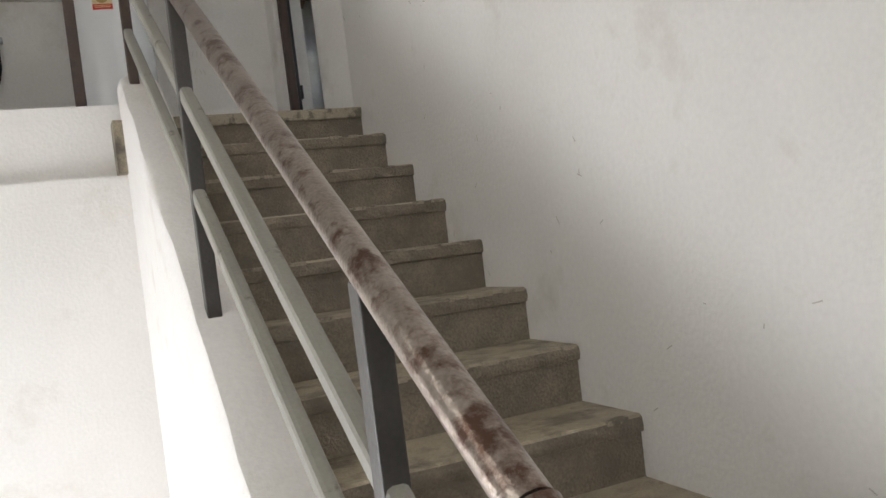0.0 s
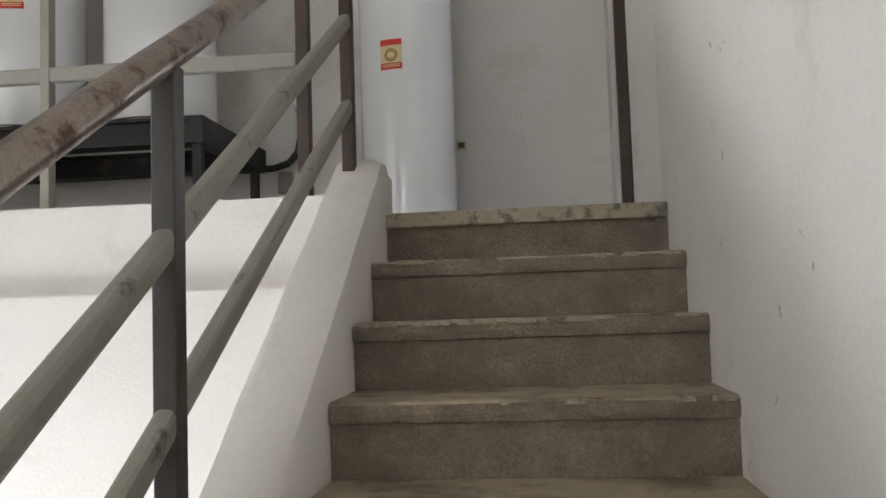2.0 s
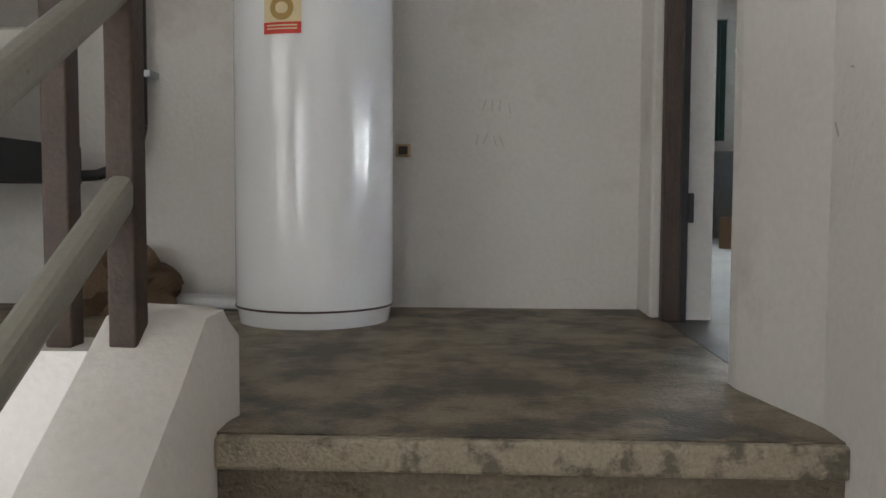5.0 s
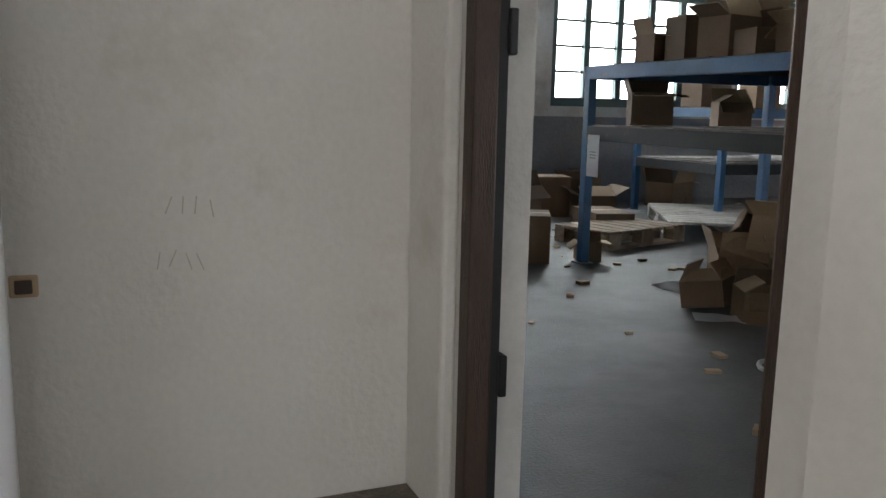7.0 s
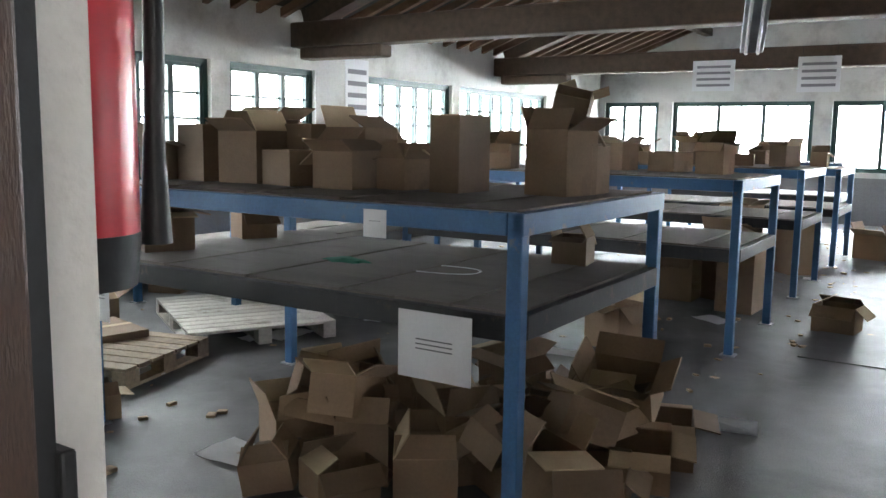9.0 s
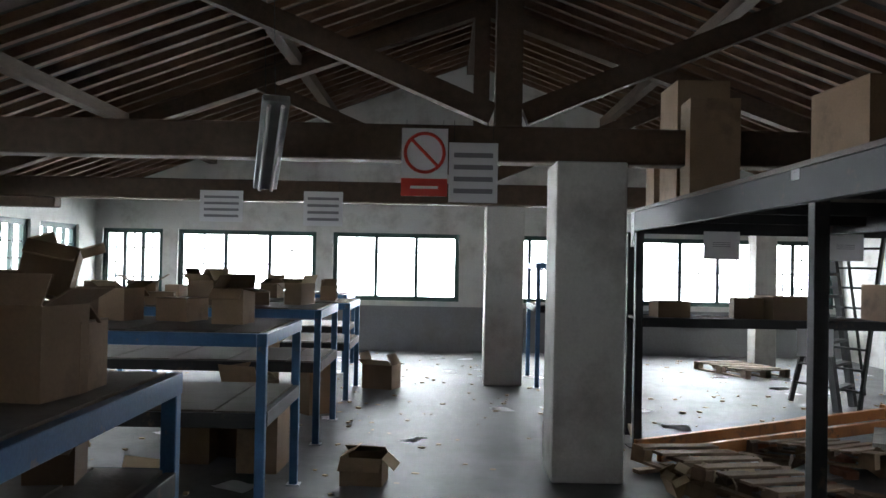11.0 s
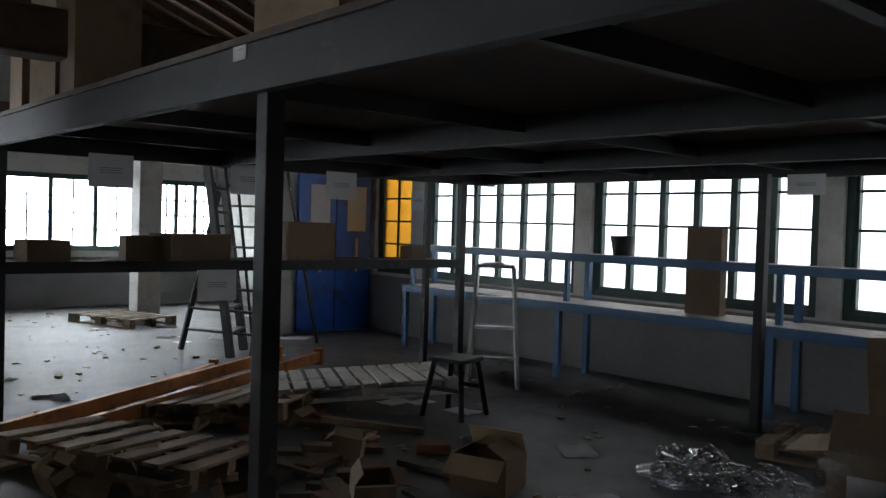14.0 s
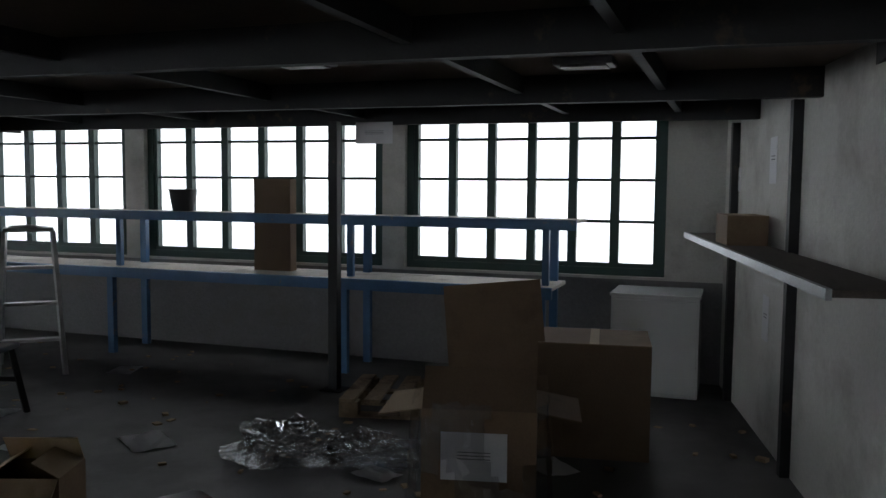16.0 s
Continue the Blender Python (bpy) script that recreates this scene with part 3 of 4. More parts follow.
bm = bmesh.new(); beam(bm, (0.2, YR, ZR + 0.02), (15.5, YR, ZR + 0.02), 0.16, 0.18); part("ridge_beam", bm, TIMBER, rafters)
def truss(x):
    t = thing("roof_truss", "heavy old brown timber roof truss", "truss", kind="structure")
    bm = bmesh.new(); box(bm, x - 0.12, HY0 + 0.0, 2.33, x + 0.12, HY1, 2.6, bevel=0.02); part("tie_beam", bm, TIMBER, t)
    for s in (-1, 1):
        bm = bmesh.new(); beam(bm, (x, YR, ZR - 0.15), (x, YR + s * 6.5, roof_z(YR + s * 6.5) - 0.02), 0.18, 0.2); part("principal_rafter", bm, TIMBER, t)
        bm = bmesh.new(); beam(bm, (x, YR + s * 0.12, 2.7), (x, YR + s * 2.9, roof_z(2.9 + YR) - 0.12), 0.14, 0.16); part("strut", bm, TIMBER, t)
        bm = bmesh.new(); box(bm, x - 0.1, YR + s * 6.0 - 0.55, 2.2, x + 0.1, YR + s * 6.0 + 0.55, 2.33, bevel=0.02); part("corbel", bm, TIMBER, t)
    bm = bmesh.new(); box(bm, x - 0.1, YR - 0.1, 2.6, x + 0.1, YR + 0.1, ZR - 0.1); part("king_post", bm, TIMBER, t)
for x in (2.2, 6.75, 11.3):
    truss(x)
# columns
def column(x, y, w, h):
    bm = bmesh.new()
    box(bm, x - w / 2, y - w / 2, 0.0, x + w / 2, y + w / 2, h, bevel=0.015)
    tagged(part("column", bm, PLASTER_HALL), "square whitewashed pillar with grey scuffs under a beam", "column", kind="structure")
column(6.75, -0.2, 0.52, 2.33)
column(11.6, 0.05, 0.5, 2.33)
column(14.2, -4.4, 0.35, 2.6)
# partition with the double blue door
struct("wall_partition", B(11.1, HY0, 0.0, 11.25, -4.85, 3.4), PLASTER_HALL, "plaster partition beside the blue door", "wall")
bd = thing("door_2", "bright blue double door, shut, with papers taped on", "door", kind="structure")
for y0, y1 in ((-6.28, -5.71), (-5.7, -5.13)):
    lf = part("leaf", B(11.04, y0, 0.02, 11.095, y1, 2.15, bevel=0.006), BLUEDOOR, bd)
    part("pull_handle", B(11.0, y0 + 0.24, 0.8, 11.04, y0 + 0.29, 1.25, bevel=0.01), GREY_STEEL, lf)
    part("notice", B(11.034, y0 + 0.1, 1.35, 11.039, y0 + 0.4, 1.95), PAPER, lf, "pale taped notice")

# ---------- hall furniture ----------
def rack_table(x0, y0, x1, y1, top, low, label):
    t = thing("work_table", label, "table", pose(x0, y0, 0), "blue steel work tables")
    w, d = x1 - x0, y1 - y0
    s = 0.055
    for x in (0, w - s):
        for y in (0, d - s):
            lg = part("leg", B(x, y, 0.0, x + s, y + s, top - 0.0, bevel=0.005), BLUE, t)
            part("foot", B(x - 0.02, y - 0.02, 0.0, x + s + 0.02, y + s + 0.02, 0.008), GREY_STEEL, lg)
    for z, hh, mt in ((top, 0.075, BLUE), (low, 0.085, DARKSTEEL)):
        for y in (-0.004, d - 0.036):
            part("beam", B(s if z == low else 0, y, z - hh, w - (s if z == low else 0), y + 0.04, z, bevel=0.004), mt, t)
        for x in (-0.004, w - 0.036):
            part("beam", B(x, s, z - hh, x + 0.04, d - s, z, bevel=0.004), mt, t)
        n = max(4, int(d / 0.24))
        for k in range(n):
            yy = 0.04 + (d - 0.08) * k / n
            part("board", B(0.04, yy + 0.003, z - 0.012, w - 0.04, yy + (d - 0.08) / n - 0.003, z + 0.006 + 0.004 * (k % 2)), BOARD, t)
    return t
rack_table(1.99, 1.8, 3.4, 4.1, 1.16, 0.82, "blue steel work table with boards and a lower shelf")
rack_table(5.15, 1.86, 6.35, 4.5, 1.15, 0.7, "blue steel work table with cartons on it")
rack_table(7.6, 1.9, 8.8, 4.5, 1.15, 0.7, "blue steel work table in the middle of the hall")
rack_table(9.9, 1.9, 11.1, 4.5, 1.1, 0.65, "blue steel work table near the far windows")
rack_table(12.3, 2.2, 13.5, 4.6, 1.1, 0.65, "blue steel work table near the far windows")
rack_table(4.0, 5.2, 8.6, 6.4, 0.95, 0.5, "long blue steel bench along the windows")
rack_table(11.2, -0.95, 12.4, -0.35, 1.6, 1.05, "blue steel shelf rack beside a pillar")

def paper_sheet(x, y, z, a, w=0.21, h=0.297, tilt=0.0, label="loose white sheet of paper on the floor", curl=0.01):
    bm = bmesh.new()
    g = [[bm.verts.new(((i / 4 - 0.5) * w, (j / 4 - 0.5) * h, curl * (0.6 + noise.noise(Vector((x * 3 + i, y * 3 + j, 0.3)))))) for j in range(5)] for i in range(5)]
    for i in range(4):
        for j in range(4):
            bm.faces.new((g[i][j], g[i + 1][j], g[i + 1][j + 1], g[i][j + 1]))
    bmesh.ops.solidify(bm, geom=bm.faces[:], thickness=0.0012)
    ob = part("paper_sheet", bm, PAPER)
    ob.matrix_basis = pose(x, y, z + 0.002, tilt, 0, a)
    return tagged(ob, label, "paper", "loose papers")

CR = random.Random(21)
def carton(x, y, z, w, d, h, turn, flaps=True, tip=(0, 0), label="empty open brown cardboard box", material=None):
    """An open carton of thin walls, with flaps standing at different angles."""
    m = material or CARD
    c = thing("cardboard_box", label, "box", pose(x, y, z, tip[0], tip[1], turn), "cardboard boxes")
    t = 0.006
    bm = bmesh.new()
    lo = [bm.verts.new((sx * w / 2, sy * d / 2, 0)) for sx, sy in ((-1, -1), (1, -1), (1, 1), (-1, 1))]
    hi = [bm.verts.new((v.co.x, v.co.y, h)) for v in lo]
    li = [bm.verts.new((v.co.x - math.copysign(t, v.co.x), v.co.y - math.copysign(t, v.co.y), t)) for v in lo]
    ti = [bm.verts.new((v.co.x, v.co.y, h)) for v in li]
    bm.faces.new(lo[::-1]); bm.faces.new(li)
    for k in range(4):
        j = (k + 1) % 4
        bm.faces.new((lo[k], lo[j], hi[j], hi[k])); bm.faces.new((li[j], li[k], ti[k], ti[j])); bm.faces.new((hi[k], hi[j], ti[j], ti[k]))
    part("body", bm, m, c)
    if flaps:
        f = min(w, d) * 0.48
        for k in range(4):
            L = d if k % 2 == 0 else w
            off = w / 2 if k % 2 == 0 else d / 2
            ang = CR.choice((-60, -30, 20, 60, 100, 130))
            mm = pose(0, 0, h, 0, 0, 90 * k) @ pose(off - 0.002, 0, 0, 0, ang, 0)
            part("flap", B(-0.003, -L / 2 + 0.004, 0, 0.003, L / 2 - 0.004, f, mm), CARDIN if CR.random() < 0.35 else m, c)
    else:
        part("lid", B(-w / 2, -d / 2, h, w / 2, d / 2, h + t), m, c)
        part("tape", B(-0.025, -d / 2 - 0.001, h + t, 0.025, d / 2 + 0.001, h + t + 0.001), CARDIN, c, "strip of packing tape")
    return c

# row of boxes on the first table
y = 1.95
for x, y, w, d, h, fl, up in ((2.75, 2.02, 0.22, 0.2, 0.26, True, 0), (2.9, 2.0, 0.2, 0.18, 0.2, False, 0), (2.62, 2.42, 0.25, 0.14, 0.31, False, 0), (2.6, 2.68, 0.2, 0.16, 0.13, True, 0), (2.5, 2.9, 0.3, 0.2, 0.16, True, 0), (2.7, 3.0, 0.25, 0.22, 0.26, True, 0), (2.5, 3.2, 0.26, 0.22, 0.15, False, 0), (2.75, 3.3, 0.3, 0.24, 0.27, False, 0), (2.5, 3.48, 0.26, 0.22, 0.24, True, 0), (2.5, 3.75, 0.28, 0.22, 0.26, False, 0), (2.8, 3.7, 0.26, 0.24, 0.3, True, 0), (2.45, 4.0, 0.24, 0.2, 0.18, True, 0), (2.85, 4.0, 0.2, 0.2, 0.28, False, 0)):
    carton(x, y, 1.172, w, d, h, CR.uniform(-14, 14), fl, label="brown cardboard box standing on a blue table")
carton(2.8, 2.02, 1.45, 0.17, 0.14, 0.14, 20, True, tip=(12, 8), label="small torn carton balanced on another box")
for x, y, w, d, h in ((2.35, 3.95, 0.24, 0.18, 0.2), (3.2, 2.15, 0.18, 0.16, 0.14), (3.0, 4.0, 0.2, 0.2, 0.16)):
    carton(x, y, 0.812, w, d, h, CR.uniform(-30, 30), True, label="small open carton on the lower shelf")
ring = thing("plastic_hoop", "white plastic hoop lying on the lower shelf", "hoop")
def hoop(parent, cx, cy, z, a, b, turn):
    bm = bmesh.new()
    pts = []
    for k in range(28):
        q = 2 * math.pi * k / 28
        e = 0.75
        u, v = math.copysign(abs(math.cos(q)) ** e, math.cos(q)) * a, math.copysign(abs(math.sin(q)) ** e, math.sin(q)) * b
        pts.append((cx + u * math.cos(turn) - v * math.sin(turn), cy + u * math.sin(turn) + v * math.cos(turn), z))
    for p, q in zip(pts, pts[1:] + pts[:1]):
        rod(bm, p, q, 0.009, 8)
    part("loop", bm, PVC, parent, smooth=True)
hoop(ring, 2.65, 2.55, 0.82, 0.2, 0.1, 1.7)
ring2 = thing("plastic_hoop", "white plastic hoop lying on the floor", "hoop")
hoop(ring2, 1.63, 1.92, 0.012, 0.19, 0.1, 2.4)
cloth = thing("green_bag", "crumpled green and white bag on the lower shelf", "bag")
bm = bmesh.new()
bmesh.ops.create_icosphere(bm, subdivisions=3, radius=1)
for v in bm.verts:
    f = 1 + 0.4 * noise.noise(v.co * 2.7)
    v.co = Vector((2.6 + v.co.x * f * 0.07, 3.0 + v.co.y * f * 0.13, 0.812 + max(0, v.co.z * f * 0.03)))
part("cloth", bm, GREENCLOTH, cloth, smooth=True)
# notice hanging from the lower shelf, and one more further along
def notice(x, y, z, w, h, turn, label, bars=3):
    s = thing("paper_notice", label, "notice", pose(x, y, z, 0, 0, turn), "hanging notices")
    sh = part("sheet", B(-w / 2, -0.001, -h, w / 2, 0.001, 0), PAPER, s)
    for k in range(bars):
        part("print_bar", B(-w * 0.25, -0.0022, -h * (0.42 + 0.07 * k), w * 0.25, -0.0012, -h * (0.40 + 0.07 * k)), INK, sh)
    return s
notice(1.975, 2.12, 0.8, 0.3, 0.24, -90, "white sheet hanging from the table's lower shelf")
notice(1.975, 3.95, 0.77, 0.12, 0.24, -90, "narrow white paper hanging from a table")
notice(1.98, 2.38, 1.14, 0.1, 0.1, -90, "creased paper tag on the table edge", 1)

# heap of cartons under and before the first table
PR = random.Random(77)
heap = [(2.35, 1.95, .34, .26, .24), (2.2, 2.3, .3, .24, .22), (2.55, 2.35, .36, .28, .3), (2.3, 2.65, .3, .22, .26), (2.05, 2.6, .26, .2, .14), (2.25, 2.95, .34, .26, .24), (1.95, 2.85, .22, .2, .12), (2.7, 2.75, .3, .3, .26), (2.55, 3.05, .26, .2, .3), (2.75, 2.05, .34, .24, .22), (3.0, 1.9, .3, .24, .26), (2.95, 2.3, .34, .3, .24), (2.55, 1.72, .3, .22, .16), (2.2, 1.6, .26, .2, .14), (2.8, 1.65, .24, .2, .18), (3.15, 1.65, .26, .22, .2), (3.3, 2.1, .3, .24, .2), (3.4, 2.5, .28, .24, .2)]
for k, (x, y, w, d, h) in enumerate(heap):
    tip = (PR.choice((0, 0, 8, -10)), 0)
    carton(x, y, 0.0 if tip[0] == 0 else w * 0.12, w, d, h, PR.uniform(0, 180), True, tip, "torn open carton in a heap under the table")
for k in range(10):
    x, y = PR.uniform(2.15, 3.1), PR.uniform(1.75, 2.9)
    carton(x, y, PR.uniform(0.16, 0.26), PR.uniform(.2, .3), PR.uniform(.16, .22), PR.uniform(.12, .2), PR.uniform(0, 180), True, (PR.uniform(-50, 50), PR.uniform(-30, 30)), "torn carton lying askew on other cartons")
# boxes farther off
for k, (x, y, w, d, h) in enumerate([(1.75, 4.3, .34, .28, .28), (2.1, 4.15, .16, .14, .12), (2.5, 5.9, .34, .3, .3), (3.0, 6.2, .3, .3, .34), (3.5, 6.5, .34, .3, .3), (4.6, 6.6, .4, .3, .24), (2.9, 5.2, .5, .3, .16), (3.3, 6.0, .4, .3, .2), (1.9, 6.3, .4, .3, .3), (1.5, 5.3, .34, .3, .24), (6.4, 1.4, .3, .24, .2), (5.0, 2.6, .3, .3, .3), (6.8, 2.2, .3, .4, .5), (7.2, 2.4, .35, .3, .6), (7.0, 2.8, .35, .3, .4), (9.2, 2.2, .35, .3, .55), (9.3, 2.8, .35, .3, .7), (11.0, 1.6, .4, .3, .3)]):
    carton(x, y, 0, w, d, h, PR.uniform(0, 90), k % 3 != 0)
for x0, x1 in ((5.2, 6.3), (7.65, 8.75), (9.95, 11.0)):
    for k in range(6):
        carton(PR.uniform(x0 + .15, x1 - .15), 2.2 + 0.38 * k, 1.162 if x0 < 9 else 1.112, PR.uniform(.18, .3), PR.uniform(.16, .26), PR.uniform(.1, .24), PR.uniform(-20, 20), k % 2 == 0, label="brown carton on a blue table")
for k in range(7):
    carton(4.3 + 0.6 * k, 5.8, 0.962, PR.uniform(.24, .34), PR.uniform(.2, .3), PR.uniform(.16, .3), PR.uniform(-20, 20), k % 2 == 0, label="brown carton on the window bench")

def pallet(x, y, z, turn, w=1.2, d=0.8, material=None, label="flat wooden pallet on the floor", tip=(0, 0), n=7):
    p = thing("pallet", label, "pallet", pose(x, y, z, tip[0], tip[1], turn), "wooden pallets")
    m = material or PALLET
    for k in range(3):
        yy = -d / 2 + (d - 0.09) * k / 2
        part("runner", B(-w / 2, yy, 0.0, w / 2, yy + 0.09, 0.02), m, p)
        for i in range(3):
            xx = -w / 2 + (w - 0.12) * i / 2
            part("block", B(xx, yy, 0.02, xx + 0.12, yy + 0.09, 0.1), m, p)
    for i in range(n):
        xx = -w / 2 + (w - 0.1) * i / (n - 1)
        part("plank", B(xx, -d / 2, 0.1, xx + 0.1, d / 2, 0.12, bevel=0.003), m, p)
    return p
pallet(3.95, 5.1, 0, 60, label="flat wooden pallet on the floor covered with papers", w=1.3, d=1.0, material=PALEWOOD, n=11)
pallet(2.75, 4.75, 0.0, 15, w=0.8, d=0.5)
pallet(7.25, -3.45, 0.1, 62, w=1.4, d=1.0, n=11, material=PALEWOOD, label="pale whitened pallet lying on debris", tip=(2, 3))
pallet(6.4, -1.25, 0.06, 35, w=1.2, d=0.9, label="dark slatted pallet tilted on rubbish", tip=(6, -4), material=WOOD)
pallet(7.35, -2.35, 0.03, 40, w=1.1, d=0.9, label="dark slatted pallet on the floor", tip=(4, 4), material=WOOD)
pallet(4.05, -5.0, 0.0, 12, w=0.9, d=0.7, label="wooden pallet beside a steel post", n=6)
pallet(13.2, -3.7, 0.0, 20, w=1.2, d=0.8)
for (p, q) in (((7.35, -0.75, 0.1), (8.85, -3.6, 0.16)), ((7.0, -0.85, 0.1), (8.75, -4.0, 0.12)), ((7.6, -1.2, 0.06), (9.0, -3.0, 0.06))):
    b = thing("steel_beam", "orange painted steel rack beam lying on the floor", "beam", group="orange rack beams")
    bm = bmesh.new(); beam(bm, p, q, 0.05, 0.1, 0.006); part("bar", bm, ORANGE, b)
    bm = bmesh.new(); beam(bm, Vector(q) - (Vector(q) - Vector(p)).normalized() * 0.03, Vector(q) + (Vector(q) - Vector(p)).normalized() * 0.02, 0.08, 0.16); part("end_plate", bm, ORANGE, b)
for k in range(14):
    x, y = PR.uniform(4.9, 7.6), PR.uniform(-2.6, -0.7)
    carton(x, y, PR.uniform(0.0, 0.05), PR.uniform(.12, .26), PR.uniform(.1, .2), PR.uniform(.06, .14), PR.uniform(0, 180), True, (PR.uniform(-25, 25), 0), "torn carton in a heap of rubbish")
def offcut(x, y, z, L, w, h, turn, tilt, material, label):
    o = thing("timber_offcut", label, "timber", pose(x, y, z, 0, tilt, turn), "loose offcuts")
    part("piece", B(-L / 2, -w / 2, 0, L / 2, w / 2, h, bevel=0.004), material, o)
for k in range(46):
    x, y = PR.uniform(4.9, 8.2), PR.uniform(-2.9, -0.7)
    L = PR.uniform(0.15, 0.8)
    tilt = PR.uniform(-7, 7)
    offcut(x, y, L / 2 * abs(math.sin(radians(tilt))), L, PR.uniform(0.05, 0.11), PR.uniform(0.02, 0.05), PR.uniform(0, 180), tilt, PR.choice((WOOD, WOOD, PALLET, BOARD)), "broken piece of timber lying in the rubbish")
def brick(x, y, turn):
    b = thing("brick", "reddish brown brick lying on the floor", "brick", pose(x, y, 0, 0, 0, turn), "loose bricks")
    part("block", B(-0.11, -0.055, 0, 0.11, 0.055, 0.065, bevel=0.006), RUSTBRICK, b)
for k in range(12):
    brick(PR.uniform(5.2, 7.4), PR.uniform(-3.0, -1.2), PR.uniform(0, 180))
carton(5.0, -2.7, 0, .34, .28, .2, 20, True, label="open brown box on the dark floor")
carton(5.5, -2.2, 0, .3, .1, .06, 60, False)

# mezzanine of dark steel with a boarded deck
MZ = 1.88
mez = thing("mezzanine", "dark steel mezzanine with chipboard deck on posts", "mezzanine", kind="structure")
MX0, MX1, MY0, MY1 = 1.0, 7.85, -5.5, -0.78
part("deck", B(MX0, MY0, MZ + 0.14, MX1, MY1, MZ + 0.17), DECK, mez)
part("fascia", B(MX0, MY1, MZ - 0.01, MX1, MY1 + 0.05, MZ + 0.15, bevel=0.004), DARKSTEEL, mez)
part("fascia_edge", B(MX0, MY1 - 0.004, MZ + 0.15, MX1, MY1 + 0.06, MZ + 0.175), RUST, mez)
part("edge_beam", B(MX1, MY0, MZ - 0.01, MX1 + 0.05, MY1, MZ + 0.17), DARKSTEEL, mez)
for y in (-5.33, -4.07, -2.5):
    part("main_beam", B(MX0, y - 0.03, MZ, MX1, y + 0.03, MZ + 0.138), DARKSTEEL, mez)
for x in (1.6, 2.45, 3.15, 4.6, 5.9, 7.05):
    part("joist", B(x - 0.02, MY0, MZ + 0.05, x + 0.02, MY1, MZ + 0.137), DARKSTEEL, mez)
for x, y in ((4.15, -0.8), (4.76, -5.2), (7.8, -0.86), (7.8, -5.0)):
    ps = part("post", B(x - 0.035, y - 0.035, 0, x + 0.035, y + 0.035, MZ + 0.02, bevel=0.004), DARKSTEEL, mez)
    part("foot_plate", B(x - 0.08, y - 0.08, 0, x + 0.08, y + 0.08, 0.008), DARKSTEEL, ps)
shelf = thing("rack_shelf", "dark steel rack shelf with boards along the mezzanine edge", "shelf")
part("board", B(7.8, -5.0, 1.1, 8.3, -0.88, 1.125), BOARD, shelf)
part("front_beam", B(7.76, -5.0, 1.05, 7.8, -0.88, 1.13), DARKSTEEL, shelf)
part("back_beam", B(8.3, -5.0, 1.05, 8.34, -0.88, 1.13), DARKSTEEL, shelf)
for y in (-5.0, -0.9):
    part("upright", B(8.3, y - 0.03, 0, 8.35, y + 0.03, MZ + 0.1), DARKSTEEL, shelf)
for y, w, h in ((-1.2, .3, .14), (-1.9, .26, .18), (-2.3, .5, .2), (-3.3, .5, .32), (-4.6, .2, .12)):
    carton(8.05, y, 1.126, w * 0.8, w, h, PR.uniform(-8, 8), False, label="closed brown carton on the rack shelf")
for x, w, h in ((6.7, .45, .75), (7.05, .5, .95), (7.6, .5, .6), (4.2, .5, .35), (3.7, .3, .25)):
    carton(x, -1.1, MZ + 0.172, w, w * 0.8, h, PR.uniform(-8, 8), False, label="large brown carton stored on the mezzanine")
for x, y, w, h in ((4.24, -0.728, .09, .06), (7.5, -0.728, .12, .3)):
    notice(x, y, MZ + 0.16, w, h, 180, "white label fixed on the mezzanine edge", 1)
for x, y, z in ((7.846, -1.6, 1.9), (7.846, -2.7, 1.9), (7.846, -3.6, 1.9), (7.757, -2.4, 1.06)):
    notice(x, y, z, 0.32, 0.24, -90, "white paper sign hanging from the rack")
notice(4.5, -5.295, 1.9, 0.28, 0.15, 180, "white lettered sign hanging on a post")
notice(10.1, -6.338, 1.9, 0.3, 0.26, 180, "white paper hanging at a window")
# flush lamps under the deck
for x, y in ((2.74, -3.55), (3.92, -3.2), (5.05, -3.0)):
    l = thing("ceiling_lamp", "flat unlit lamp fixed under the mezzanine", "lamp", pose(x, y, MZ + 0.14), "mezzanine lamps")
    part("housing", B(-0.13, -0.08, -0.035, 0.13, 0.08, 0, bevel=0.01), GREY_STEEL, l)
    part("lens", B(-0.1, -0.055, -0.042, 0.1, 0.055, -0.034), PVC, l)

# window bench and shelf, blue steel
bench = thing("window_bench", "long pale worktop on blue steel legs under windows", "workbench")
for k in range(5):
    part("board", B(3.3 + 1.25 * k, -6.2, 0.72, 3.3 + 1.25 * (k + 1) - 0.006, -5.7, 0.745), PALEWOOD, bench)
part("front_beam", B(3.3, -5.7, 0.66, 9.55, -5.66, 0.745), BLUE, bench)
for x in (3.35, 4.9, 7.1, 9.5):
    for y in (-6.18, -5.74):
        part("leg", B(x, y, 0, x + 0.06, y + 0.05, 1.2 if y < -6 else 0.72), BLUE, bench)
part("shelf_board", B(3.15, -6.2, 1.2, 9.55, -5.8, 1.22), PALEWOOD, bench)
part("shelf_beam", B(3.15, -5.8, 1.15, 9.55, -5.765, 1.225), BLUE, bench)
for x in (3.35, 4.9, 7.1, 9.5):
    part("shelf_post", B(x, -5.84, 0.745, x + 0.05, -5.8, 1.2), BLUE, bench)
carton(5.7, -6.0, 0.746, 0.34, 0.1, 0.75, 0, False, label="flat brown carton leaning at the window")
bucket = thing("bucket", "black plastic bucket on the window shelf", "bucket", pose(6.6, -6.0, 1.221))
bm = bmesh.new()
